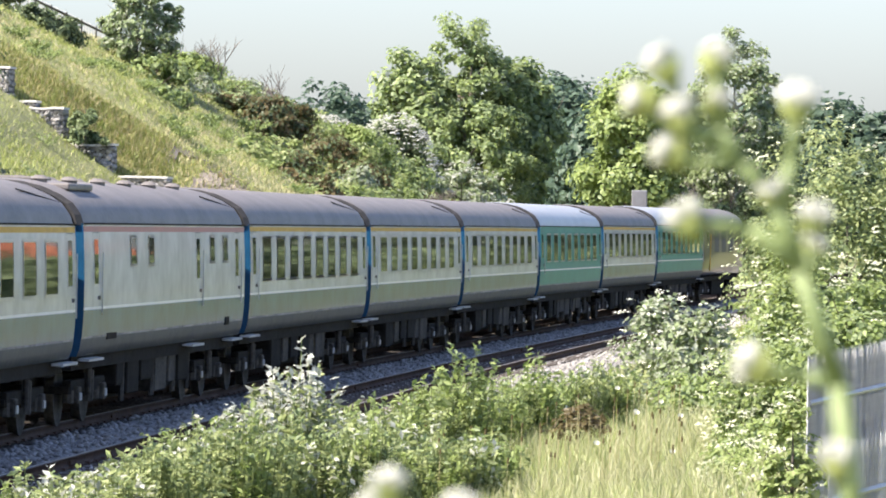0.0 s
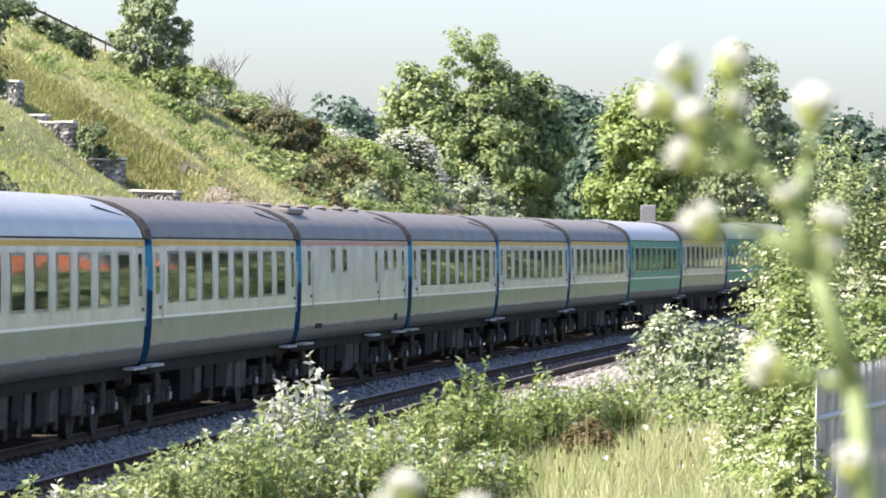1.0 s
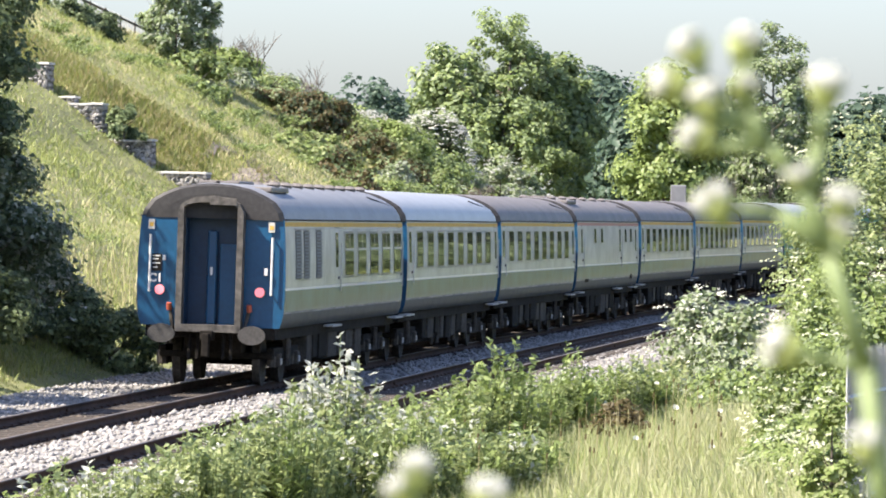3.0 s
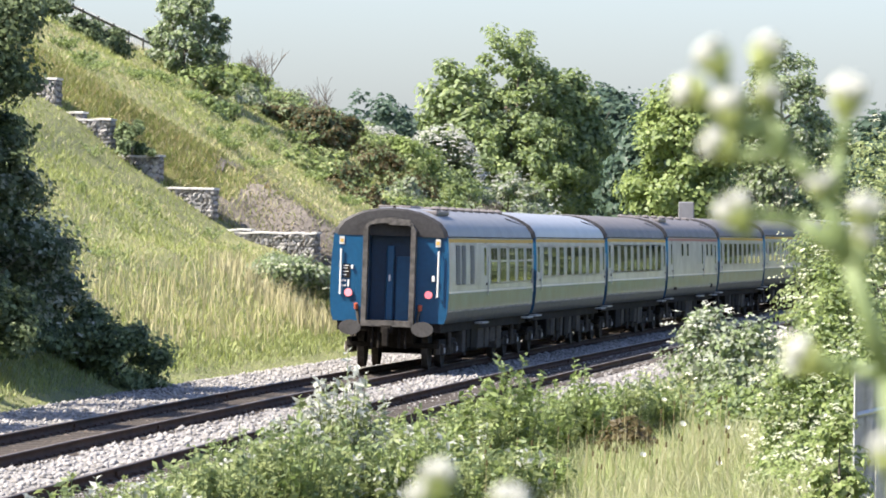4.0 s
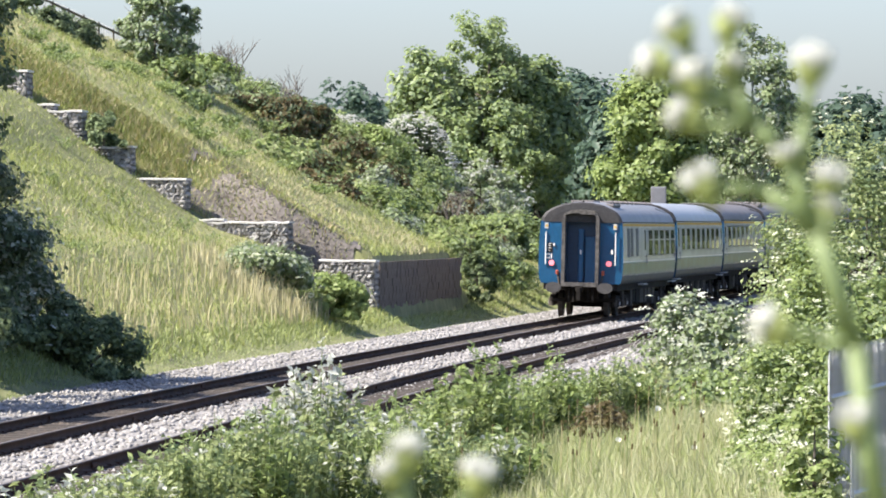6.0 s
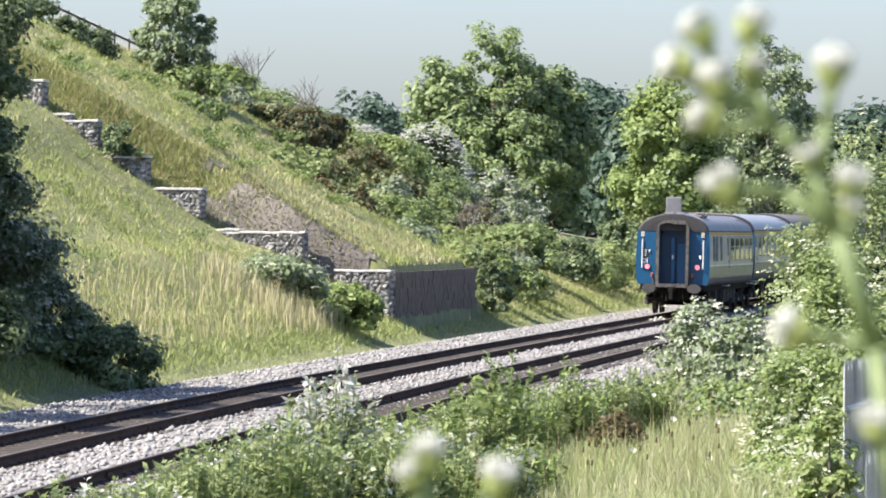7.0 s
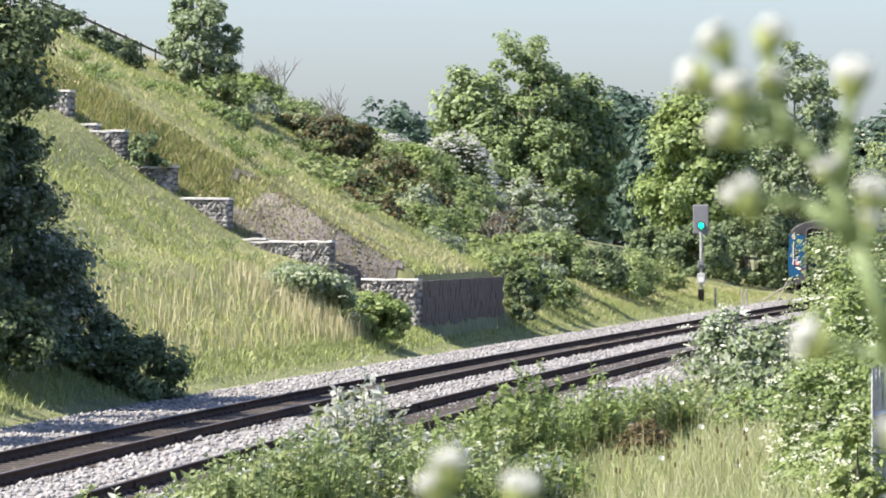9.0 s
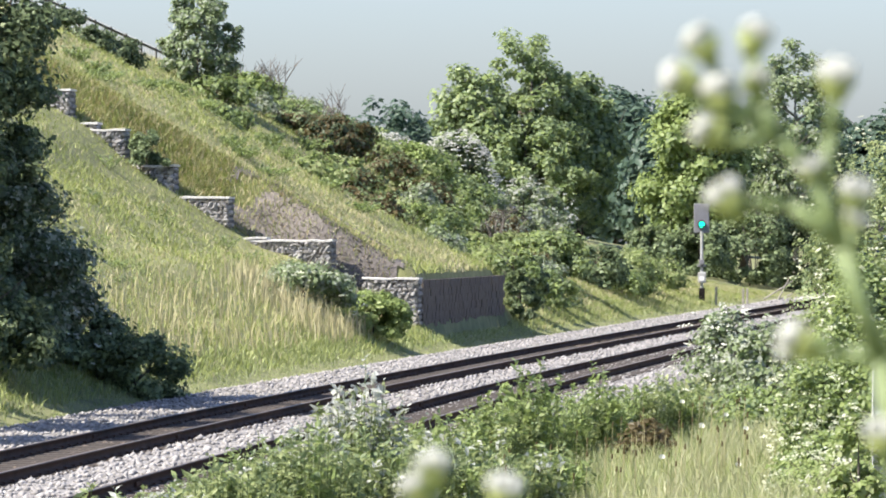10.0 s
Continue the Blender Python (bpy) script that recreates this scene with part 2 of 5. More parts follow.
def stone_cloud(name, n, seed, srange, orange, zfun, size, material, flat=0.7):
    """Loose stones scattered over a stretch, each a squashed, skewed octahedron."""
    g = np.random.default_rng(seed)
    u = g.random(n)
    s = srange[0] + (srange[1] - srange[0]) * u ** 1.25
    o = g.uniform(*orange, n)
    x, y, _ = track(s, o)
    z = zfun(s, o)
    r = size * g.uniform(0.55, 1.5, n)
    base = np.array([[1, 0, 0], [0, 1, 0], [-1, 0, 0], [0, -1, 0], [0, 0, 1], [0, 0, -1]], float)
    v = base[None] * r[:, None, None] * g.uniform(0.6, 1.3, (n, 6, 1))
    v[:, :, 2] *= flat
    a = g.uniform(0, 6.28, n)
    ca, sa = np.cos(a)[:, None], np.sin(a)[:, None]
    v = np.stack([v[:, :, 0] * ca - v[:, :, 1] * sa, v[:, :, 0] * sa + v[:, :, 1] * ca, v[:, :, 2]], 2)
    v += np.stack([x, y, z + r * 0.15], 1)[:, None]
    f = np.array([[0, 1, 4], [1, 2, 4], [2, 3, 4], [3, 0, 4], [1, 0, 5], [2, 1, 5], [3, 2, 5], [0, 3, 5]])
    faces = (f[None] + 6 * np.arange(n)[:, None, None]).reshape(-1, 3)
    return new(name, mesh_from(name, v.reshape(-1, 3), faces, material))


tagged(stone_cloud("ballast_stones", 52000, 3, (-20, 215), (-4.3, SIX + 2.9), bed_height, 0.05, M_STONE),
       "loose angular grey ballast stones along the track", "stones", kind="stuff")


def rail(offset, label):
    """A flat-bottomed rail: rusty foot and web, worn head."""
    sec = [(-0.07, -0.155), (0.07, -0.155), (0.07, -0.145), (0.012, -0.125), (0.012, -0.045), (0.034, -0.032), (0.034, -0.006),
           (0.026, 0.0), (-0.026, 0.0), (-0.034, -0.006), (-0.034, -0.032), (-0.012, -0.045), (-0.012, -0.125), (-0.07, -0.145)]
    k = len(sec)
    root = tagged(new("rail"), label, "rail", group="rails of the two tracks")
    for start in np.arange(-112.0, 326.0, 18.25):
        s = np.linspace(start, start + 18.24, 8)
        v = []
        for oy, z in sec:
            x, y, _ = track(s, offset + oy)
            v.append(np.stack([x, y, z + rise(s)], 1))
        v = np.stack(v, 1).reshape(-1, 3)
        f = [(i * k + j, i * k + (j + 1) % k, (i + 1) * k + (j + 1) % k, (i + 1) * k + j) for i in range(len(s) - 1) for j in range(k)]
        me = mesh_from("rail_length", v, f, M_RAILSIDE)
        me.materials.append(M_RAILTOP)
        for p in me.polygons:
            if p.index % k in (6, 7, 8):
                p.material_index = 1
        length = part("rail_length", me, None, root)
        x, y, a = track(start, offset)
        for side in (-0.03, 0.03):
            plate = part("fishplate", boxes((side - 0.015, side + 0.015, -0.24, 0.24, -0.115, -0.055), bevel=0.006), M_RAILSIDE, length)
            plate.matrix_local = Matrix.Translation((float(x), float(y), float(rise(start)))) @ Matrix.Rotation(-float(a), 4, "Z")
    return root


for o in (-0.7175, 0.7175):
    rail(o, "rusty steel rail with worn head on the far track")
    rail(SIX + o, "rusty steel rail of the near, empty track")


def sleepers():
    bm = boxes((-1.25, 1.25, -0.13, 0.13, -0.16, 0.0), bevel=0.02)
    me = bm_mesh("sleeper", bm, M_SLEEPER)
    chair = bm_mesh("rail_chair", boxes((-0.095, 0.095, -0.07, 0.07, -0.005, 0.035), bevel=0.01), M_RAILSIDE)
    for line in (0.0, SIX):
        for i in range(150):
            x, y, a = track(-14 + i * 0.75, line)
            ob = tagged(new("sleeper", me), "dark timber sleeper set in the ballast", "sleeper", "sleepers under the rails")
            for k in (-0.7175, 0.7175):
                part("rail_chair", chair, None, ob).location = (k, 0, 0)
            ob.matrix_world = Matrix.Translation((x, y, -0.16 + float(rise(-14 + i * 0.75)))) @ Matrix.Rotation(-a, 4, "Z")


sleepers()

M_DUSTY = material("dusty_ballast", (0.11, 0.095, 0.08), 0.95, vary=0.5, scale=1.2, fine=14, bump=1.0, tint=(0.26, 0.235, 0.21), spec=0.2)
M_DIRTSTONE = material("oily_stone", (0.05, 0.04, 0.032), 0.9, vary=0.4, scale=0.8, fine=30, island=1.2, tint=(0.2, 0.165, 0.135), spec=0.2)
M_DIRT = material("oily_ballast", (0.045, 0.035, 0.027), 0.95, vary=0.5, scale=1.2, fine=14, bump=1.0, tint=(0.13, 0.1, 0.075), spec=0.1)
for line in (0.0, SIX):
    tagged(sheet("track_dirt", np.arange(-115, 320, 0.6), line + np.array([-1.0, -0.85, -0.62, -0.45, -0.2, 0.0, 0.2, 0.45, 0.62, 0.85, 1.0]),
                 lambda s, o: bed_height(s, o) + 0.03 + 0.012 * wave(s, o, 0.3) + 0.055 * (np.abs(o - line) > 0.5) * (np.abs(o - line) < 0.9), M_DIRT if line == 0 else M_DUSTY), "oil-darkened brown ballast between the rails", "ballast", kind="structure")
    tagged(stone_cloud("dirty_stones", 14000, 6 + int(line), (-20, 200), (line - 0.95, line + 0.95), lambda s, o: bed_height(s, o) + 0.045, 0.05, M_DIRTSTONE if line == 0 else M_STONE),
           "oily brown ballast stones between the rails", "stones", kind="stuff")


# ---- plants ----
def leaf_mesh(name, centres, normals, size, g, material, long=1.5, fold=0.25):
    """Folded leaf blades: two triangles on either side of a midrib."""
    n = len(centres)
    nn = normals / (np.linalg.norm(normals, axis=1, keepdims=True) + 1e-9)
    t = g.normal(size=(n, 3))
    t -= nn * (t * nn).sum(1, keepdims=True)
    t /= np.linalg.norm(t, axis=1, keepdims=True) + 1e-9
    b = np.cross(nn, t)
    r = (size * g.uniform(0.6, 1.4, n))[:, None]
    p0, p2 = centres - t * r * long * 0.5, centres + t * r * long * 0.5
    p1, p3 = centres + b * r * 0.5 + nn * r * fold, centres - b * r * 0.5 + nn * r * fold
    v = np.stack([p0, p1, p2, p3], 1).reshape(-1, 3)
    i = 4 * np.arange(n)[:, None]
    f = np.concatenate([i + [0, 1, 2], i + [0, 2, 3]], 0)
    return mesh_from(name, v, f, material)


def clump_points(g, n_clumps, per, shape, clump):
    """Leaf places on uneven clumps that fill a crown. shape(k) gives n points in the crown's own space and their outward ways."""
    c, out = shape(n_clumps)
    k = np.repeat(np.arange(n_clumps), per)
    d = g.normal(size=(len(k), 3))
    d /= np.linalg.norm(d, axis=1, keepdims=True)
    rad = (clump * g.uniform(0.55, 1.3, n_clumps))[k][:, None] * g.uniform(0.4, 1.2, (len(k), 1))
    p = c[k] + d * rad * np.array([1, 1, 0.75])
    nrm = d * 0.6 + out[k] * 0.5 + np.array([0, 0, 0.5]) + g.normal(size=d.shape) * 0.45
    return p, nrm


def crown_shape(g, rx, ry, rz, z0, lumps=7, low=-0.75):
    lob = g.normal(size=(lumps, 3))
    lob /= np.linalg.norm(lob, axis=1, keepdims=True)
    amp = g.uniform(-0.28, 0.3, lumps)

    def shape(n, skin=False):
        d = g.normal(size=(n * 3, 3))
        d /= np.linalg.norm(d, axis=1, keepdims=True)
        d = d[d[:, 2] > low][:n]
        k = 1 + (np.exp(-6 * (1 - d @ lob.T)) * amp).sum(1)
        r = k * (g.uniform(0.9, 1.04, len(d)) if skin else g.uniform(0.35, 1.0, len(d)) ** 0.45)
        p = d * r[:, None] * np.array([rx, ry, rz])
        p[:, 2] += z0
        return p, d
    return shape


def trunk_mesh(g, h, r, limbs, spread, material, lean=0.0):
    bm = bmesh.new()
    top = Vector((lean * h, 0, h))
    mid = Vector((lean * h * 0.3, g.uniform(-0.1, 0.1) * h * 0.3, h * 0.45))
    cyl(bm, (0, 0, -0.3), mid, r, r * 0.7, 9)
    cyl(bm, mid, top, r * 0.7, r * 0.15, 8)
    for i in range(limbs):
        z = h * g.uniform(0.25, 0.85)
        a = g.uniform(0, 6.28)
        l = spread * g.uniform(0.5, 0.95)
        p0 = mid.lerp(top, max(0, (z / h - 0.45) / 0.55)) if z > h * 0.45 else Vector((0, 0, 0)).lerp(mid, z / (h * 0.45))
        p1 = p0 + Vector((math.cos(a) * l * 0.5, math.sin(a) * l * 0.5, l * 0.35))
        p2 = p1 + Vector((math.cos(a + 0.4) * l * 0.5, math.sin(a + 0.4) * l * 0.5, l * 0.45))
        cyl(bm, p0, p1, r * 0.38, r * 0.22, 6)
        cyl(bm, p1, p2, r * 0.22, r * 0.06, 5)
    return bm_mesh("trunk", bm, material, True)


def plant(name, at, seed, h, rx, ry, clumps, per, leaf, mat, label, category, bloom=None, blooms=0, bloom_size=0.1, trunk=0.1,
          clear=0.2, bark=None, limbs=9, clump=None, long=1.5, low=-0.75, group="", second=None, share=0.0):
    """A tree or bush: tapered trunk with limbs, a crown of leaf clumps with gaps, and blossom where it flowers."""
    g = np.random.default_rng(seed)
    root = tagged(new(name), label, category, group)
    root.location = at
    rz = h * (1 - clear) * 0.5
    z0 = h - rz
    if category != "tree":
        rz, z0 = h * 0.6, h * 0.4
    part("trunk", trunk_mesh(g, h * 0.88, trunk, limbs, max(rx, ry), bark or M_BARK), None, root)
    sh = crown_shape(g, rx, ry, rz, z0, low=low)
    p, nrm = clump_points(g, clumps, per, sh, clump or 0.22 * max(rx, ry))
    keep = p[:, 2] > 0.02
    p, nrm = p[keep], nrm[keep]
    if second:
        m = g.random(len(p)) < share
        part("crown", leaf_mesh("crown", p[m], nrm[m], leaf, g, second, long), None, root)
        p, nrm = p[~m], nrm[~m]
    part("crown", leaf_mesh("crown", p, nrm, leaf, g, mat, long), None, root)
    if bloom:
        q, d = sh(blooms, True)
        q = q + d * (clump or 0.22 * max(rx, ry)) * 0.95
        k = np.repeat(np.arange(len(q)), 7)
        e = g.normal(size=(len(k), 3)) * np.array([1, 1, 0.35]) * bloom_size * 0.45
        part("blossom", leaf_mesh("blossom", q[k] + e, d[k] * 0.5 + np.array([0, -0.3, 1.0]) + g.normal(size=e.shape) * 0.3, bloom_size * 0.5, g, bloom, 1.1, 0.1),
             None, root, "clusters of small pale flowers")
    return root


def shoots(name, at, seed, h, r, n, mats, label, category, leaf=0.07, long=2.3, group="", each=13, lean=0.25):
    """A leafy plant of upright shoots: thin stems with leaves in drooping pairs, denser towards the tips."""
    g = np.random.default_rng(seed)
    root = tagged(new(name), label, category, group)
    root.location = at
    bm = bmesh.new()
    cs, ns = [], []
    for i in range(n):
        a, d = g.uniform(0, 6.28), r * math.sqrt(g.random())
        hh = h * g.uniform(0.55, 1.0) * (1 - 0.25 * d / r)
        b = Vector((math.cos(a) * d * 0.5, math.sin(a) * d * 0.5, 0))
        tip = Vector((math.cos(a) * d + g.normal() * lean * 0.3 * r, math.sin(a) * d + g.normal() * lean * 0.3 * r, hh))
        cyl(bm, b, tip, 0.011, 0.004, 4)
        k = int(each * (0.7 + 0.6 * g.random()))
        t = 0.22 + 0.8 * g.random(k) ** 0.8
        ang = g.uniform(0, 6.28, k)
        out = np.stack([np.cos(ang), np.sin(ang), g.uniform(-0.15, 0.6, k)], 1)
        p = np.array(b)[None] + (np.array(tip) - np.array(b))[None] * t[:, None] + out * (leaf * long * 0.45 * (1.25 - 0.5 * t))[:, None]
        cs.append(p)
        ns.append(np.stack([-out[:, 0] * 0.5, -out[:, 1] * 0.5, np.ones(k)], 1) + g.normal(size=(k, 3)) * 0.55)
    tagged(part("stem", bm, M_STALK, root), kind="stuff")
    c, nn = np.concatenate(cs), np.concatenate(ns)
    m = g.random(len(c)) < mats[2] * 2.2 * np.clip(c[:, 2] / h, 0, 1) ** 2
    part("foliage", leaf_mesh("foliage", c[~m], nn[~m], leaf, g, mats[0], long), None, root)
    if m.any():
        part("foliage", leaf_mesh("foliage", c[m], nn[m], leaf, g, mats[1], long), None, root)
    return root


M_STALK = material("green_stalk", (0.13, 0.17, 0.06), 0.7, vary=0.3, scale=5)


def blades(name, s, o, hgt, g, material, width=0.02, lean=0.35, dz=0.0):
    """Grass: each blade a tapered, bent strip of three triangles."""
    n = len(s)
    x, y, _ = track(s, o)
    z = height(s, o) + dz
    base = np.stack([x, y, z - 0.03], 1)
    a = g.uniform(0, 6.28, n)
    side = np.stack([np.cos(a), np.sin(a), 0 * a], 1)
    w = (width * g.uniform(0.6, 1.5, n))[:, None]
    b = g.uniform(0, 6.28, n)
    tip = np.stack([np.cos(b), np.sin(b), 0 * b], 1) * (hgt * lean * g.uniform(0.2, 1.6, n))[:, None]
    up = np.zeros((n, 3))
    up[:, 2] = hgt
    p0, p1 = base - side * w, base + side * w
    m0 = base + up * 0.6 + tip * 0.3 - side * w * 0.7
    m1 = m0 + side * w * 1.4
    t = base + up + tip
    v = np.stack([p0, p1, m0, m1, t], 1).reshape(-1, 3)
    i = 5 * np.arange(n)[:, None]
    f = np.concatenate([i + [0, 1, 3], i + [0, 3, 2], i + [2, 3, 4]], 0)
    return new(name, mesh_from(name, v, f, material))


# ---- the train ----
M_ROOF = material("roof_grey", (0.125, 0.113, 0.107), 0.6, vary=0.25, scale=0.8, fine=12, tint=(0.19, 0.172, 0.163))
M_ROOFMID = material("roof_blue_grey", (0.18, 0.182, 0.19), 0.5, vary=0.25, scale=0.8, fine=12)
M_ROOFPALE = material("roof_pale_grey", (0.28, 0.285, 0.295), 0.38, vary=0.2, scale=0.8, fine=12)
M_GREY = material("pale_grey_paint", (0.45, 0.455, 0.44), 0.36, vary=0.3, scale=0.9, fine=2.2, bump=0.1, coat=0.2, spec=0.25)
M_BLUE = material("rail_blue_paint", (0.03, 0.095, 0.13), 0.42, vary=0.4, scale=0.9, fine=2.2, coat=0.18, bump=0.1, spec=0.3)
M_ENDBLUE = material("end_blue_paint", (0.003, 0.066, 0.15), 0.4, vary=0.2, scale=1.2, fine=10, coat=0.15)
M_GREEN = material("coach_green_paint", (0.015, 0.23, 0.18), 0.45, vary=0.2, scale=0.7, fine=14, coat=0.04, spec=0.2)
M_WHITE = material("white_line", (0.75, 0.74, 0.7), 0.6, vary=0.1)
M_YELLOW = material("yellow_cantrail", (0.55, 0.34, 0.07), 0.75, vary=0.25, scale=2, fine=20)
M_RED = material("red_cantrail", (0.3, 0.06, 0.06), 0.4, vary=0.2)
M_BLACK = material("black_underframe", (0.011, 0.0098, 0.0085), 0.85, vary=0.4, scale=2, fine=14, tint=(0.034, 0.03, 0.026), spec=0.08)
M_DUST = material("brake_dust", (0.05, 0.043, 0.036), 0.9, vary=0.4, scale=2, fine=14, tint=(0.13, 0.115, 0.098), spec=0.1)
M_STEEL = material("worn_steel", (0.2, 0.18, 0.16), 0.5, metal=0.6, vary=0.3)
M_STEP = material("pale_footboard", (0.42, 0.41, 0.39), 0.8, vary=0.3)
M_GANG = material("weathered_gangway", (0.035, 0.032, 0.03), 0.8, vary=0.6, scale=3.5, fine=9, tint=(0.15, 0.138, 0.124))
M_ALU = material("window_frame_metal", (0.42, 0.42, 0.4), 0.35, metal=0.5, vary=0.15)
M_LAMP = material("tail_lamp_glow", (0.95, 0.22, 0.26), 0.3, vary=0.1, emit=0.4)
M_LOUVRE = material("louvre", (0.05, 0.055, 0.06), 0.6, vary=0.2)
M_MAROON = material("loco_brown", (0.085, 0.062, 0.05), 0.35, vary=0.2, scale=0.8, fine=12, coat=0.3)
M_ROOFEND = material("sooty_roof_end", (0.02, 0.019, 0.019), 0.6, vary=0.3, scale=1.5, fine=12, tint=(0.045, 0.042, 0.041))
M_RECESS = material("dark_blue_door", (0.003, 0.03, 0.075), 0.4, vary=0.25, scale=1.5, fine=12)
M_SLAT = material("blue_grey_slat", (0.09, 0.11, 0.16), 0.5, vary=0.2)
# Pale line along the side: the ballast's reflection painted in as colour
M_GLEAMLINE = material("ballast_reflection_line", (0.16, 0.17, 0.17), 0.8, vary=0.6, scale=1.2, fine=9, tint=(0.4, 0.4, 0.38))
# Sill panel kept dark to imitate the dim reflection below that line
M_SILLDARK = material("painted_dark_reflection", (0.025, 0.045, 0.065), 0.6, vary=0.4, scale=1.5, fine=9, tint=(0.08, 0.085, 0.085))
M_DOORLINE = material("door_edge", (0.14, 0.15, 0.15), 0.6, vary=0.2)
M_GLASS = bpy.data.materials.new("coach_glass")
M_GLASS.use_nodes = True
_b = M_GLASS.node_tree.nodes["Principled BSDF"]
_b.inputs["Base Color"].default_value = (0.012, 0.016, 0.015, 1)
_b.inputs["Roughness"].default_value = 0.03
_b.inputs["IOR"].default_value = 1.4

HALF, PITCH = 9.78, 20.4
CANT = radians(1.1)      # lean of the train towards the inside of the curve
SIDE = [(1.335, 1.12), (1.384, 1.26), (1.405, 1.395), (1.409, 1.43), (1.422, 1.62), (1.428, 1.845), (1.4285, 1.89), (1.425, 2.3), (1.414, 2.6), (1.393, 2.95), (1.384, 3.07),
        (1.377, 3.155), (1.372, 3.2)]
ROOF = [(1.386, 3.19), (1.335, 3.36), (1.2, 3.54), (0.98, 3.67), (0.7, 3.785), (0.36, 3.855), (0.0, 3.875)]


def side_x(z):
    return float(np.interp(z, [p[1] for p in SIDE], [p[0] for p in SIDE]))


def sweep(profile, ys, scale_end=None):
    """Verts and quads of a profile swept along y."""
    v, f = [], []
    k = len(profile)
    for y in ys:
        e = scale_end(y) if scale_end else (1.0, 0.0)
        v += [(x * e[0], y, z - e[1]) for x, z in profile]
    for i in range(len(ys) - 1):
        for j in range(k - 1):
            a = i * k + j
            f.append((a, a + 1, a + k + 1, a + k))
    return v, f


def body_shell(lower, upper, stripe):
    prof = [(-x, z) for x, z in reversed(SIDE)] + SIDE
    ys = np.linspace(-HALF, HALF, 9)
    v, f = sweep(prof, ys)
    me = mesh_from("body", v, f)
    for m in (lower, M_WHITE, upper, stripe, M_SILLDARK, M_GLEAMLINE):
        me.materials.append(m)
    k = len(SIDE)
    for p in me.polygons:
        z = p.center.z
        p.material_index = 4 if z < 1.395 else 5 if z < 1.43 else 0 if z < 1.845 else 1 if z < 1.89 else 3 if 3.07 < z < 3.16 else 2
        if abs(p.center.x) < 1.2:
            p.material_index = 0
    return me


def end_panel(y, sgn):
    """The flat end of a coach with the doorway left open for the gangway."""
    prof = SIDE
    bm = bmesh.new()
    for s in (-1, 1):
        outer = [bm.verts.new((s * x, y, z)) for x, z in prof]
        inner = [bm.verts.new((s * min(0.5, x), y, z)) for x, z in prof]
        for i in range(len(prof) - 1):
            try:
                bm.faces.new((outer[i], outer[i + 1], inner[i + 1], inner[i]))
            except ValueError:
                pass
    bmesh.ops.remove_doubles(bm, verts=bm.verts, dist=0.001)
    bmesh.ops.solidify(bm, geom=bm.faces[:], thickness=0.04)
    bmesh.ops.recalc_face_normals(bm, faces=bm.faces[:])
    return bm


def roof_end(y, s):
    """The tympanum under the end of the arched roof, bulging slightly."""
    bm = bmesh.new()
    full = [(-x, z - 0.02) for x, z in ROOF] + [(x, z - 0.02) for x, z in reversed(ROOF[:-1])]
    rows = []
    for k, dy in ((1.0, -0.02), (0.93, 0.045), (0.7, 0.06), (0.35, 0.06)):
        rows.append([bm.verts.new((x * k, y + s * dy, 3.19 + (z - 3.19) * k)) for x, z in full])
    for a, b in zip(rows[:-1], rows[1:]):
        for i in range(len(a) - 1):
            bm.faces.new((a[i], a[i + 1], b[i + 1], b[i]))
    bm.faces.new(rows[-1])
    bmesh.ops.recalc_face_normals(bm, faces=bm.faces[:])
    return bm


def ring(hw, z0, z1, y0, y1, t, arch=0.16):
    """An arched frame, as of a gangway mouth."""
    def loop(w, a, b, ar):
        pts = [(-w, a), (-w, b - ar)]
        pts += [(-w * math.cos(i / 6 * math.pi), b - ar + ar * math.sin(i / 6 * math.pi)) for i in range(1, 6)]
        return pts + [(w, b - ar), (w, a)]
    o, i = loop(hw, z0, z1, arch), loop(hw - t, z0 + t * 1.2, z1 - t * 1.1, arch * 0.35)
    bm = bmesh.new()
    rows = [[bm.verts.new((x, y, z)) for x, z in pts] for y in (y0, y1) for pts in (o, i)]
    n = len(o)
    for j in range(n):
        k = (j + 1) % n
        bm.faces.new((rows[0][j], rows[0][k], rows[1][k], rows[1][j]))
        bm.faces.new((rows[2][j], rows[3][j], rows[3][k], rows[2][k]))
        bm.faces.new((rows[0][j], rows[2][j], rows[2][k], rows[0][k]))
        bm.faces.new((rows[1][j], rows[1][k], rows[3][k], rows[3][j]))
    bmesh.ops.recalc_face_normals(bm, faces=bm.faces[:])
    return bm


def side_patch(y0, y1, z0, z1, s, off, n=4):
    """A thin panel that follows the curved side."""
    bm = bmesh.new()
    zs = np.linspace(z0, z1, n)
    a = [bm.verts.new((s * (side_x(z) + off), y0, z)) for z in zs]
    b = [bm.verts.new((s * (side_x(z) + off), y1, z)) for z in zs]
    for i in range(n - 1):
        bm.faces.new((a[i], b[i], b[i + 1], a[i + 1]) if s > 0 else (a[i], a[i + 1], b[i + 1], b[i]))
    return bm


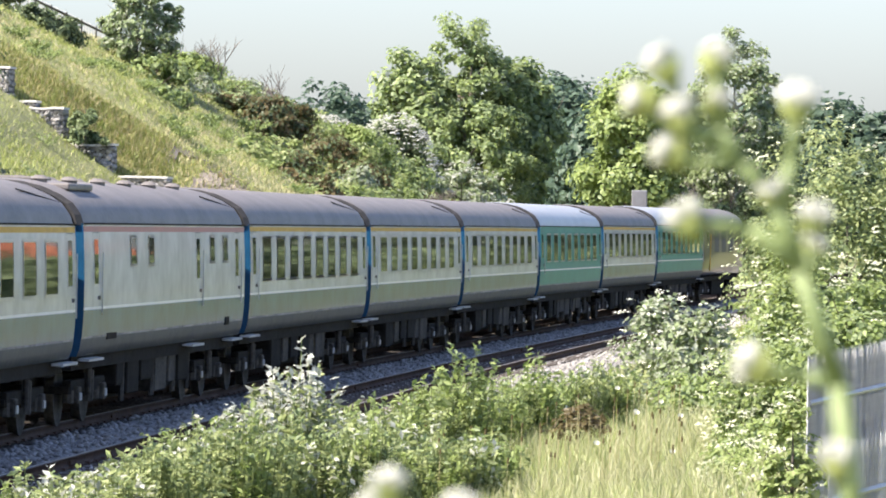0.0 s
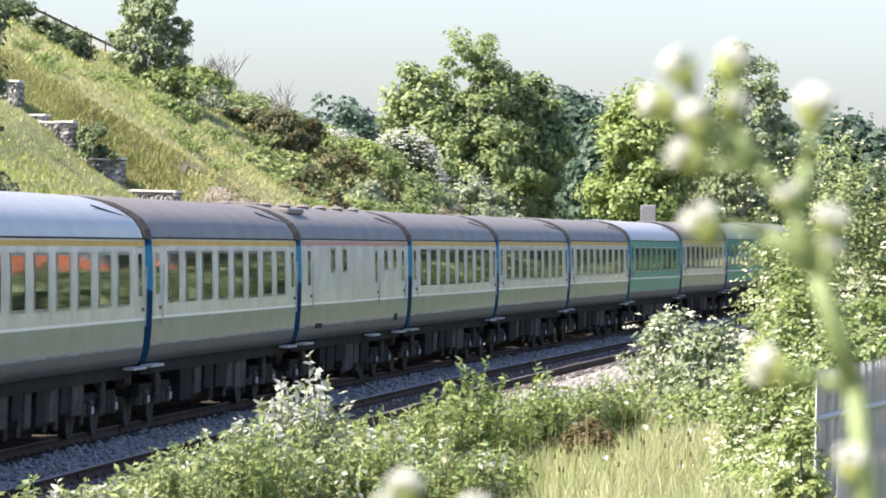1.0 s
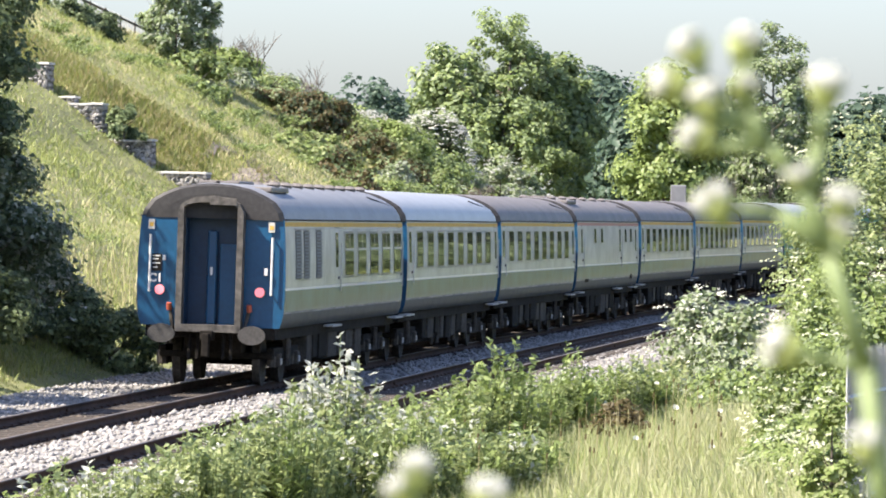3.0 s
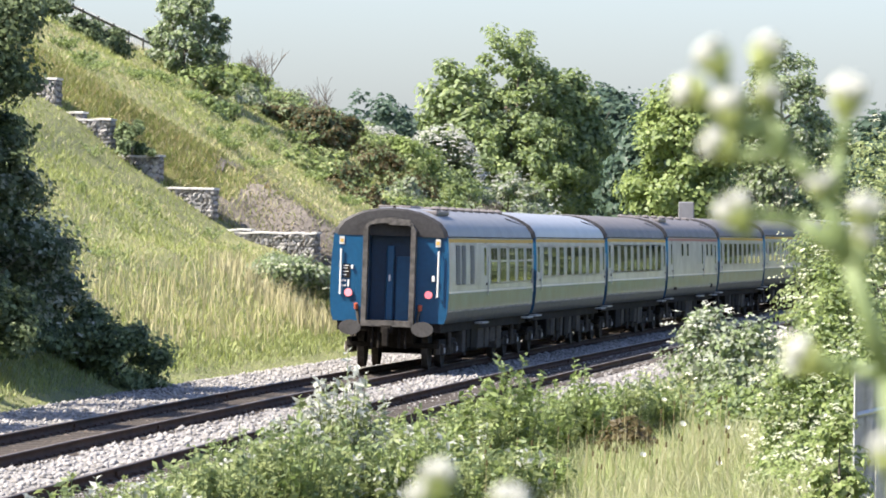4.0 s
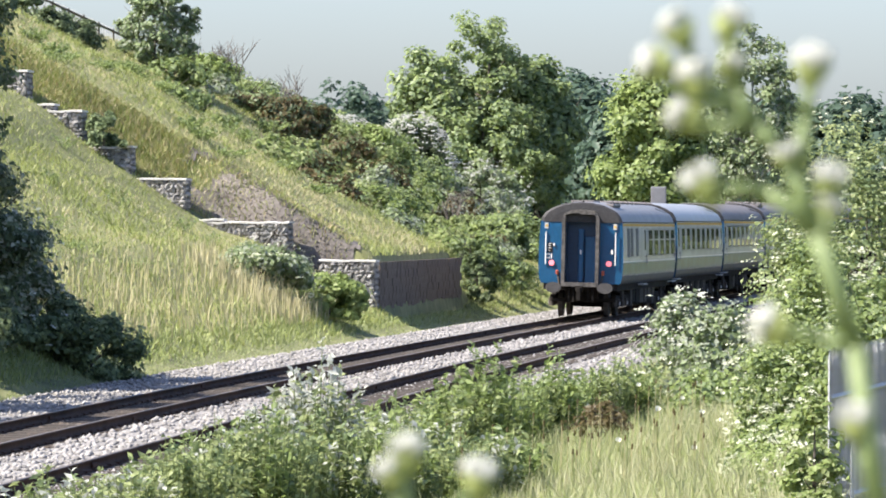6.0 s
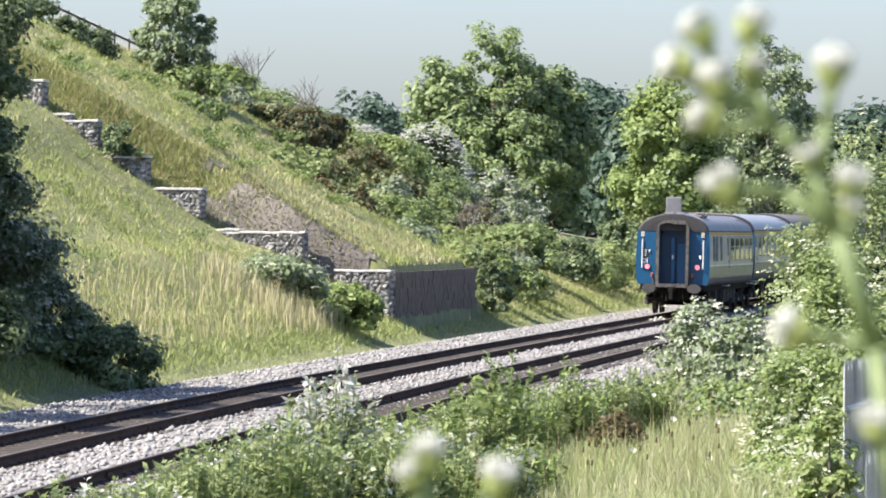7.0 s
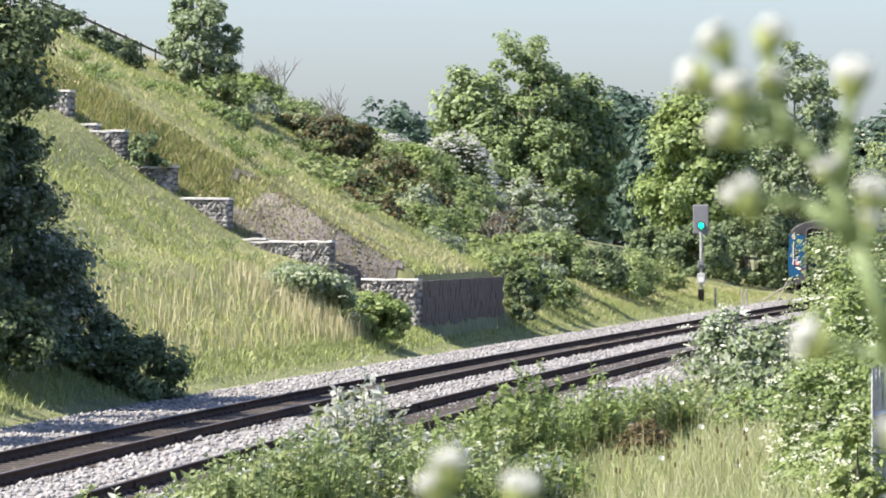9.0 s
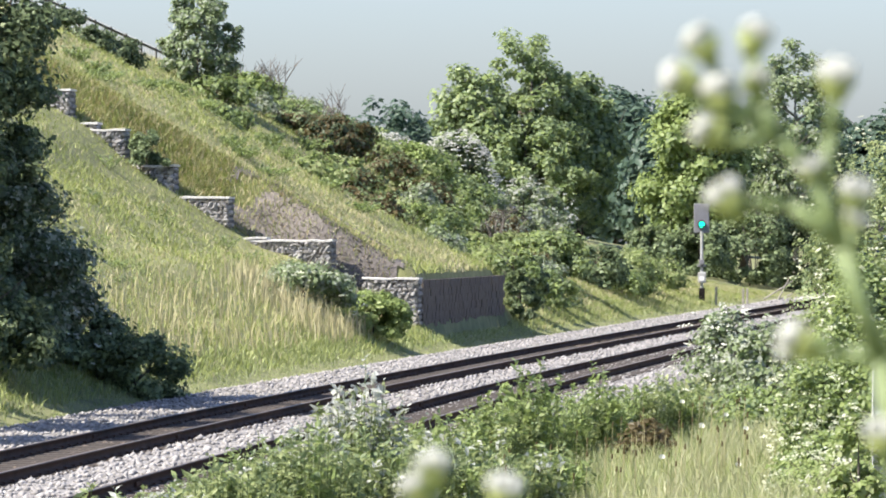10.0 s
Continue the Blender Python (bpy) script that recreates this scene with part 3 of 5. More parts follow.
def side_frame(y0, y1, z0, z1, s, w=0.05, off=0.014):
    """A frame in one piece round an opening, following the curved side."""
    ys = [y0 - w, y0, y1, y1 + w]
    zs = [z0 - w, z0, z0 + (z1 - z0) / 3, z0 + (z1 - z0) * 2 / 3, z1, z1 + w]
    bm = bmesh.new()
    g = [[bm.verts.new((s * (side_x(z) + off), y, z)) for z in zs] for y in ys]
    for i in range(3):
        for j in range(5):
            if i == 1 and 0 < j < 4:
                continue
            q = (g[i][j], g[i + 1][j], g[i + 1][j + 1], g[i][j + 1])
            bm.faces.new(q if s > 0 else q[::-1])
    bmesh.ops.solidify(bm, geom=bm.faces[:], thickness=0.025)
    return bm


def side_window(root, y, w, z0, z1, s, vent=False):
    win = part("window", side_frame(y - w / 2, y + w / 2, z0, z1, s), M_ALU, root)
    part("pane", side_patch(y - w / 2, y + w / 2, z0, z1, s, 0.005), M_GLASS, win)
    if vent:
        zb = z0 + (z1 - z0) * 0.62
        part("vent_bar", side_patch(y - w / 2, y + w / 2, zb - 0.025, zb + 0.025, s, 0.016, 2), M_ALU, win)
        part("vent_bar", side_patch(y - 0.025, y + 0.025, zb, z1, s, 0.016, 2), M_ALU, win)
    return win


def side_door(root, y, s, w=0.68, z0=1.15, z1=3.05, paint=None):
    """A slam door: raised edges, droplight and handle."""
    d = part("door", side_frame(y - w / 2, y + w / 2, z0, z1, s, 0.014, 0.008), M_DOORLINE, root)
    part("droplight", side_patch(y - 0.2, y + 0.2, 2.25, 2.95, s, 0.006), M_GLASS, d)
    part("handle", boxes((*sorted((s * 1.41, s * 1.465)), y + w * 0.3, y + w * 0.42, 2.0, 2.06)), M_STEEL, d)
    part("handrail", rod((s * 1.455, y + w * 0.75, 1.75), (s * 1.44, y + w * 0.75, 2.75), 0.012, seg=6), M_GREY, d)
    part("footboard", boxes((*sorted((s * 1.28, s * 1.47)), y - 0.75, y + 0.75, 1.04, 1.08)), M_STEP, root, "pale worn footboard under the door")
    return d


def bogie(root, y, wheel_mesh):
    b = part("bogie", boxes((-1.12, -0.98, y - 1.75, y + 1.75, 0.5, 0.72), (0.98, 1.12, y - 1.75, y + 1.75, 0.5, 0.72), (-1.1, 1.1, y - 0.25, y + 0.25, 0.45, 0.8),
                            (-1.1, 1.1, y - 1.8, y - 1.7, 0.5, 0.62), (-1.1, 1.1, y + 1.7, y + 1.8, 0.5, 0.62), bevel=0.02), M_BLACK, root)
    for sx in (-1, 1):
        for sy in (-1.3, 1.3):
            w = part("wheel", wheel_mesh, None, b)
            w.matrix_local = pose(sx * 0.76, y + sy, 0.46, 0, 90 * sx, 0)
            part("axlebox", boxes((*sorted((sx * 1.0, sx * 1.2)), y + sy - 0.15, y + sy + 0.15, 0.34, 0.62), bevel=0.03), M_DUST, b)
            part("axle_cover", boxes((*sorted((sx * 1.19, sx * 1.22)), y + sy - 0.09, y + sy + 0.09, 0.4, 0.52), bevel=0.008), M_STEP, b)
            for e in (-0.32, 0.32):
                part("spring", rod((sx * 1.06, y + sy + e, 0.36), (sx * 1.06, y + sy + e, 0.56), 0.09, seg=8), M_DUST, b)
        part("damper", rod((sx * 1.18, y - 0.35, 0.45), (sx * 1.18, y - 0.35, 0.95), 0.05, seg=8), M_DUST, b)
        part("bolster_spring", rod((sx * 1.05, y, 0.35), (sx * 1.05, y, 0.85), 0.16, seg=10), M_DUST, b)
    return b


def wheel():
    bm = rod((0, 0, -0.065), (0, 0, 0.065), 0.46, seg=24)
    cyl(bm, (0, 0, 0.05), (0, 0, 0.09), 0.49, seg=24)
    return bm_mesh("wheel", bm, M_DUST)


def vent_mesh():
    bm = rod((0, 0, -0.03), (0, 0, 0.04), 0.13, 0.13, 10)
    cyl(bm, (0, 0, 0.04), (0, 0, 0.1), 0.17, 0.07, 10)
    return bm_mesh("ventilator", bm, M_ROOF)


def gangway(root, y, s):
    g = part("gangway", ring(0.63, 1.02, 3.62, *sorted((y - s * 0.06, y + s * 0.34)), 0.115, 0.3), M_GANG, root, "weathered grey gangway frame")
    part("gangway_door", boxes((-0.53, 0.53, *sorted((y - s * 0.42, y - s * 0.38)), 1.1, 3.5), bevel=0.01), M_RECESS, g, "dark blue end door")
    part("door_leaf", boxes((0.1, 0.5, *sorted((y - s * 0.36, y - s * 0.32)), 1.12, 2.7), bevel=0.02), M_ENDBLUE, g)
    part("jamb", boxes((-0.56, -0.5, *sorted((y - s * 0.4, y + s * 0.05)), 1.1, 3.5), bevel=0.01), M_RECESS, g)
    part("jamb", boxes((0.5, 0.56, *sorted((y - s * 0.4, y + s * 0.05)), 1.1, 3.5), bevel=0.01), M_RECESS, g)
    part("lintel", boxes((-0.5, 0.5, *sorted((y - s * 0.4, y + s * 0.0)), 3.44, 3.52)), M_RECESS, g)
    part("door_post", boxes((-0.12, 0.06, *sorted((y - s * 0.3, y - s * 0.2)), 1.15, 2.95), bevel=0.03), M_ENDBLUE, g)
    part("door_handle", boxes((-0.05, -0.01, *sorted((y - s * 0.19, y - s * 0.16)), 2.1, 2.25)), M_WHITE, g)
    return g


def buffer(root, x, y, s):
    b = part("buffer", rod((x, y, 0.98), (x, y + s * 0.42, 0.98), 0.11, seg=12), M_BLACK, root)
    bm = rod((0, 0, 0), (0, s * 0.05, 0), 0.265, seg=24)
    bmesh.ops.scale(bm, vec=(1, 1, 0.68), verts=bm.verts[:])
    bmesh.ops.translate(bm, vec=(x, y + s * 0.42, 0.98), verts=bm.verts[:])
    part("buffer_head", bm, M_BUFFER, b, "oval scuffed steel buffer head")


def letters(text, size, material, parent, at):
    """Painted characters as a thin flat mesh facing backwards along the train."""
    cu = bpy.data.curves.new("lettering", "FONT")
    cu.body, cu.size, cu.extrude, cu.offset, cu.align_x = text, size, 0.002, 0.008, "CENTER"
    tmp = bpy.data.objects.new("lettering", cu)
    me = bpy.data.meshes.new_from_object(tmp)
    bpy.data.objects.remove(tmp)
    me.materials.clear()
    me.materials.append(material)
    ob = part("lettering", me, None, parent, "white painted characters")
    ob.matrix_local = pose(*at, 90, 0, 0)
    return ob


def coach(kind, label, seed):
    g = random.Random(seed)
    root = tagged(new("railway_coach"), label, "coach", "coaches of the train")
    green = kind == "green"
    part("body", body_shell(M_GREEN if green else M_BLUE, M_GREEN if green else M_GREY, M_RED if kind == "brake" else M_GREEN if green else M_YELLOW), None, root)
    pale = kind in ("pale", "green")
    roof_mat = M_ROOFPALE if pale else M_ROOFMID if kind == "rear" else M_ROOF
    prof = [(-x, z) for x, z in ROOF] + [(x, z) for x, z in reversed(ROOF[:-1])]
    v, f = sweep(prof, [-HALF, -HALF + 0.25, -HALF + 0.7, -5, 0, 5, HALF - 0.7, HALF - 0.25, HALF],
                 lambda y: (1.0, 0.0) if abs(y) < HALF - 0.6 else (1.0, 0.02) if abs(y) < HALF - 0.1 else (0.99, 0.07))
    roof = part("roof", mesh_from("roof", v, f, roof_mat, True), None, root, "weathered grey arched roof")
    for sgn in (-1, 1):
        part("gutter", boxes((*sorted((sgn * 1.37, sgn * 1.405)), -HALF, HALF, 3.185, 3.21)), M_BLACK, roof)
        part("cable", rod((sgn * 0.95, HALF - 3.2, 3.71), (sgn * 1.2, HALF - 0.6, 3.53), 0.012, seg=5), M_BLACK, roof)
    if kind in ("rear", "brake"):
        vm = vent_mesh()
        for i in range(9 if kind == "rear" else 6):
            for x in (0.42, -0.42):
                o = part("ventilator", vm, None, roof)
                o.matrix_local = pose(x, (-4.6 if kind == "rear" else -8.3) + i * (1.75 if kind == "rear" else 3.0), 3.84)
        part("hatch", boxes((0.5, 0.95, -HALF + 1.2, -HALF + 3.6, 3.71, 3.82), (-0.6, 0.2, -HALF + 2.0, -HALF + 4.0, 3.84, 3.92), bevel=0.03), M_ROOF, roof)
    for sgn in (-1, 1):
        y = sgn * HALF
        part("end_panel", end_panel(y, sgn), M_ENDBLUE, root, "blue painted coach end")
        gangway(root, y, sgn)
        part("roof_end", roof_end(y, sgn), M_ROOFEND, root, "dark rounded end of the roof")
        for x in (-0.87, 0.87):
            buffer(root, x, y, sgn)
    for s in (-1, 1):
        if kind == "rear":
            for y0 in (-8.35, -7.15, -5.3):
                l = part("louvre_frame", side_frame(y0, y0 + 0.85, 2.05, 3.0, s, 0.03, 0.016), M_GREY, root)
                part("louvre_back", side_patch(y0, y0 + 0.85, 2.05, 3.0, s, 0.003), M_LOUVRE, l)
                slat = bm_mesh("slat", boxes((-0.012, 0.022, y0, y0 + 0.85, -0.016, 0.016)), M_SLAT)
                for i in range(14):
                    z = 2.09 + i * 0.066
                    o = part("slat", slat, None, l)
                    o.location = (s * side_x(z), 0, z)
            side_door(root, -2.0, s)
            side_door(root, HALF - 0.75, s)
            part("panel_edge", side_frame(-3.85, HALF - 0.15, 1.9, 3.04, s, 0.022, 0.006), M_WHITE, root, "thin pale outline round the window panel")
            for i in range(5):
                side_window(root, 0.05 + i * 2.17, 1.45, 2.08, 2.93, s, True)
        elif kind == "brake":
            for y in (-8.55, 3.3, 8.65):
                side_door(root, y, s)
            for y in (-4.55, -2.5, 5.2, 7.0):
                side_window(root, y, 0.62, 2.55, 2.97, s)
            part("vent_grille", boxes((*sorted((s * 1.38, s * 1.42)), -7.2, -6.2, 1.35, 1.45), (*sorted((s * 1.38, s * 1.42)), 7.2, 7.8, 1.35, 1.5)), M_BLACK, root)
        else:
            side_door(root, -9.2, s)
            side_door(root, 9.2, s)
            for i in range(8):
                side_window(root, -7.35 + i * 2.1, 1.2, 2.15, 2.93, s, False)
    part("underframe", boxes((-1.25, 1.25, -HALF + 0.05, HALF - 0.05, 0.9, 1.14), (-0.55, 0.55, -HALF + 0.4, HALF - 0.4, 0.62, 0.92), (-0.8, 0.8, -5.2, 5.2, 0.28, 0.7)), M_BLACK, root)
    y = -4.6
    while y < 4.2:
        w, h = g.uniform(0.5, 1.5), g.uniform(0.35, 0.6)
        for s in (-1, 1):
            x0 = g.uniform(0.5, 0.75)
            part("equipment_box", boxes((*sorted((s * x0, s * 1.2)), y, y + w, 0.9 - h, 0.92), bevel=0.03), g.choice((M_BLACK, M_DUST)), root)
        if g.random() < 0.6:
            part("pipe", rod((1.15, y + w + 0.12, 0.25), (1.15, y + w + 0.12, 0.95), 0.05, seg=6), M_DUST, root)
        y += w + g.uniform(0.15, 0.5)
    for y in (-7.1, 7.1):
        bogie(root, y, WHEEL)
    return root


def tail_fittings(root):
    """Lamps, rails, notices and hoses on the end of the last coach."""
    y = -HALF - 0.03
    for x in (-0.98, 0.95):
        lamp = part("tail_lamp", rod((x, y + 0.03, 1.8), (x, y - 0.06, 1.8), 0.105, seg=20), M_STEEL, root)
        part("lens", rod((x, y - 0.06, 1.8), (x, y - 0.075, 1.8), 0.09, seg=20), M_LAMP, lamp, "lit red tail lamp lens")
        sx = 1.17 if x > 0 else -1.18
        rail_ = part("handrail", rod((sx, y - 0.07, 1.75), (sx, y - 0.07, 2.85), 0.022, seg=8), M_WHITE, root, "white handrail")
        for z in (1.77, 2.83):
            part("bracket", rod((sx, y + 0.02, z), (sx, y - 0.07, z), 0.018, seg=6), M_WHITE, rail_)
        part("notice", boxes((x * 1.2 - 0.06, x * 1.2 + 0.06, y - 0.03, y, 2.95, 3.14)), M_GREY, root, "pale warning notice")
        part("notice_mark", boxes((x * 1.2 - 0.04, x * 1.2 + 0.04, y - 0.036, y - 0.031, 3.0, 3.08)), M_YELLOW, root)
        part("socket", boxes((-0.93 if x < 0 else 1.02, -0.88 if x < 0 else 1.09, y - 0.07, y, 2.36 if x < 0 else 2.12, 2.46 if x < 0 else 2.26), bevel=0.01), M_WHITE, root)
        part("hose", rod((x * 0.8, y - 0.02, 1.5), (x * 0.72, y - 0.1, 1.08), 0.035, seg=7), M_DUST, root)
        part("hose_end", rod((x * 0.8, y - 0.06, 1.42), (x * 0.8, y - 0.09, 1.55), 0.05, seg=8), M_LAMP_BODY, root, "orange-red hose cock")
    part("data_panel", boxes((-1.15, -0.96, y - 0.03, y, 2.15, 2.48)), M_BLACK, root, "black data panel with white bars")
    for z, w in ((2.44, 0.2), (2.38, 0.16), (2.3, 0.2), (2.22, 0.13)):
        part("text_bar", boxes((-1.13, -1.13 + w * 0.7, y - 0.036, y - 0.031, z - 0.01, z + 0.01)), M_WHITE, root)
    letters("C1", 0.22, M_WHITE, root, (-1.07, y - 0.03, 1.95))
    part("drawbar", boxes((-0.12, 0.12, y - 0.45, y, 0.86, 1.05), (-0.07, 0.07, y - 0.55, y - 0.4, 0.55, 1.0), bevel=0.02), M_BLACK, root)
    for x in (-0.35, -0.2, 0.28, 0.42):
        part("brake_pipe", rod((x, y - 0.05, 1.0), (x * 1.05, y - 0.18, 0.5), 0.035, seg=7), M_BLACK, root)
    part("roof_lamp_iron", boxes((-0.03, 0.03, -HALF + 0.4, -HALF + 0.5, 3.8, 3.9)), M_BLACK, root)
    part("headboard_panel", boxes((-0.02, 0.5, y - 0.33, y - 0.31, 3.44, 3.58), bevel=0.006), M_GANG, root)


def locomotive():
    root = tagged(new("diesel_locomotive"), "dark brown diesel locomotive hauling the coaches", "locomotive")
    prof = [(-x, z) for x, z in reversed(SIDE)] + SIDE
    nose = lambda y: (1.0, 0.0) if abs(y) < 9.2 else (0.94, 0.0) if abs(y) < 9.8 else (0.85, 0.04)
    ys = [-10, -9.6, -9.0, -4, 0, 4, 9.0, 9.6, 10]
    v, f = sweep(prof, ys, nose)
    part("body", mesh_from("body", v, f, M_MAROON), None, root)
    rp = [(-x, z) for x, z in ROOF] + [(x, z) for x, z in reversed(ROOF[:-1])]
    v, f = sweep(rp, ys, nose)
    part("roof", mesh_from("roof", v, f, M_ROOF, True), None, root)
    for y in (-9.98, 9.98):
        part("cab_front", boxes((-1.12, 1.12, y - 0.03, y + 0.03, 1.0, 3.1), (-0.9, 0.9, y - 0.025, y + 0.025, 3.1, 3.6), bevel=0.02), M_MAROON, root)
        for x in (-0.55, 0.55):
            part("windscreen", boxes((x - 0.4, x + 0.4, y - 0.04, y + 0.04, 2.35, 2.95), bevel=0.01), M_GLASS, root)
        for x in (-0.87, 0.87):
            buffer(root, x, y, 1 if y > 0 else -1)
    for s in (-1, 1):
        for y in (-8.4, 8.4):
            side_window(root, y, 0.7, 2.3, 2.9, s)
        for y in (-5.4, -2.0, 1.4):
            l = part("grille", side_frame(y, y + 2.2, 2.05, 2.95, s), M_MAROON, root)
            part("grille_mesh", side_patch(y, y + 2.2, 2.05, 2.95, s, 0.004), M_LOUVRE, l)
        part("handrail", rod((s * 1.43, -7.3, 1.3), (s * 1.43, -7.3, 2.8), 0.03, seg=6), M_YELLOW, root, "yellow handrail")
    part("underframe", boxes((-1.25, 1.25, -9.9, 9.9, 0.85, 1.05), (-1.15, 1.15, -3, 3, 0.25, 0.9), bevel=0.02), M_BLACK, root)
    for y in (-6.4, 6.4):
        bogie(root, y, WHEEL)
    return root


M_BUFFER = material("scuffed_buffer", (0.07, 0.066, 0.062), 0.6, metal=0.3, vary=0.4, scale=5, fine=30)
M_LAMP_BODY = material("orange_red_paint", (0.45, 0.1, 0.05), 0.5, vary=0.2)
WHEEL = wheel()
TAIL = coach("rear", "blue and grey railway coach with louvres and open gangway", 1)
tail_fittings(TAIL)
_plain = coach("plain", "blue and grey railway coach with yellow cantrail stripe", 2)
_pale = coach("pale", "blue and grey railway coach with a pale shiny roof", 3)
_brake = coach("brake", "blue and grey brake coach with few small windows", 4)
_green = coach("green", "green railway coach with white waist line and pale roof", 5)
I4 = Matrix.Identity(4)
TRAIN = [TAIL, _pale, _plain, _brake, copy_thing(_plain, I4), copy_thing(_plain, I4), copy_thing(_plain, I4), _green,
         copy_thing(_plain, I4), copy_thing(_green, I4), locomotive()]


# ---- stepped gabions on the bank ----
def stone_meshes():
    out = []
    for k in range(7):
        g = random.Random(50 + k)
        bm = bmesh.new()
        bmesh.ops.create_icosphere(bm, subdivisions=1, radius=0.5)
        sx, sy, sz = g.uniform(0.9, 1.3), g.uniform(0.7, 1.0), g.uniform(0.65, 0.95)
        for v in bm.verts:
            v.co = Vector((v.co.x * sx, v.co.y * sy, v.co.z * sz)) * g.uniform(0.68, 1.28)
        out.append(bm_mesh("stone", bm, M_GABION))
    return out


STONES = stone_meshes()


def gabion(o_right, width, top, deep, long, label, seed, front=True, size=0.16):
    """A wire basket filled with stones: core, pale lid, loose stones on its open faces. x runs along the cross-slope, y along the line."""
    g = random.Random(seed)
    x, y, a = track(WALL_S - 1.0, o_right)
    root = tagged(new("gabion"), label, "gabion", "stepped gabions on the bank")
    root.matrix_world = Matrix.Translation((float(x), float(y), top)) @ Matrix.Rotation(-float(a), 4, "Z")
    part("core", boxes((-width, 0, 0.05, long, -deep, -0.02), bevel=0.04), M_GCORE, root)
    bm = bmesh.new()
    n = max(3, int(width / 0.3))
    rings = []
    for i in range(n + 1):
        xx = -width - 0.04 + (width + 0.08) * i / n
        dz, dy = g.uniform(-0.015, 0.025), g.uniform(-0.02, 0.02)
        rings.append([bm.verts.new((xx, yy, zz + dz)) for yy, zz in ((-0.07 + dy, -0.035), (-0.07 + dy, 0.02), (-0.03, 0.035), (min(long, 1.1), 0.03), (min(long, 1.1), -0.03))])
    for ra, rb in zip(rings[:-1], rings[1:]):
        for i in range(5):
            bm.faces.new((ra[i], ra[(i + 1) % 5], rb[(i + 1) % 5], rb[i]))
    bm.faces.new(rings[0])
    bm.faces.new(rings[-1][::-1])
    bmesh.ops.recalc_face_normals(bm, faces=bm.faces[:])
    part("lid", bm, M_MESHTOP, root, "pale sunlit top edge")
    for j in range(int(deep / (size * 0.78))):
        z = -0.1 - j * size * 0.78
        for i in range(int(width / (size * 0.92)) + 1):
            xx = -0.08 - i * size * 0.92 - (j % 2) * size * 0.4 + g.uniform(-0.03, 0.03)
            if xx < -width:
                continue
            s = part("stone", g.choice(STONES), None, root)
            k = size * g.uniform(1.0, 1.45)
            s.matrix_local = Matrix.LocRotScale((xx, 0.03 + g.uniform(-0.03, 0.03), z + g.uniform(-0.02, 0.02)), Euler([g.uniform(-0.5, 0.5), g.uniform(0, 6.28), g.uniform(-0.4, 0.4)]), (k, k, k))
    for j in range(int(deep / 0.2)):
        for i in range(min(6, int(long / 0.22))):
            s = part("stone", g.choice(STONES), None, root)
            k = size * g.uniform(0.9, 1.3)
            s.matrix_local = Matrix.LocRotScale((-0.01 + g.uniform(-0.03, 0.02), 0.12 + i * 0.2, -0.1 - j * 0.19), Euler([g.uniform(0, 6.28), g.uniform(-0.4, 0.4), 1.57]), (k, k, k))
    wires = bmesh.new()
    for i in range(int(width / 0.25) + 1):
        cyl(wires, (-i * 0.25, -0.075, -deep), (-i * 0.25, -0.075, 0.0), 0.004, seg=4)
    for j in range(int(deep / 0.25)):
        cyl(wires, (-width, -0.078, -0.12 - j * 0.25), (0, -0.078, -0.12 - j * 0.25), 0.004, seg=4)
    tagged(part("wire_mesh", wires, M_STEEL, root), kind="stuff")
    return root


for o, w, z, deep, sd in ((-8.28, 3.49, 3.34, 1.5, 1), (-11.61, 2.01, 4.72, 1.5, 2), (-13.4, 1.68, 5.74, 1.3, 3), (-15.0, 1.21, 6.89, 1.3, 4), (-16.78, 1.6, 8.17, 1.4, 5)):
    gabion(o, w, z, deep, 1.0, "grey stone-filled gabion with pale top, stepped into the grassy bank", sd)
gabion(-10.4, 1.3, 3.42, 0.5, 0.8, "low grey stone-filled gabion partly sunk in grass", 8)
gabion(-15.9, 2.2, 7.1, 0.9, 0.8, "grey stone-filled gabion overgrown with bramble", 9)
gabion(-5.5, 1.75, 2.14, 2.1, 0.9, "rough stone end of the retaining wall beside the track", 6, size=0.17)


def retaining_wall():
    """Long dark wall along the foot of the bank, in courses of stone slabs that lie proud or set back."""
    root = tagged(new("retaining_wall"), "dark stone retaining wall in shade beside the line", "wall")
    g = random.Random(77)
    shapes = []
    for k in range(5):
        bm = boxes((-0.9, 0.0, 0.0, 0.76, 0.0, 0.275), bevel=0.004)
        for v in bm.verts:
            v.co += Vector((g.uniform(-0.012, 0.012) if v.co.x > -0.5 else 0, g.uniform(-0.006, 0.006), g.uniform(-0.005, 0.005)))
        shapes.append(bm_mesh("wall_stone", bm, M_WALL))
    s = np.arange(WALL_S - 0.1, WALL_END + 0.1, 0.72)
    for i in range(len(s) - 1):
        for j in range(8):
            x, y, a = track(s[i] + (0.36 if j % 2 else 0.0) + g.uniform(-0.1, 0.1), WALL_O + g.uniform(-0.015, 0.015))
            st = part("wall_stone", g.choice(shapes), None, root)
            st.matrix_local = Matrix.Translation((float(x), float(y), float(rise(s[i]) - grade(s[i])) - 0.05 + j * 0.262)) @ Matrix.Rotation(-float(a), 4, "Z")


# Darker copy of the gabion stone, with the wall's shade put into the colour
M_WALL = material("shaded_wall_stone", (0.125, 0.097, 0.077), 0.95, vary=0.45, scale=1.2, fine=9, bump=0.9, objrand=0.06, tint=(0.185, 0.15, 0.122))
retaining_wall()


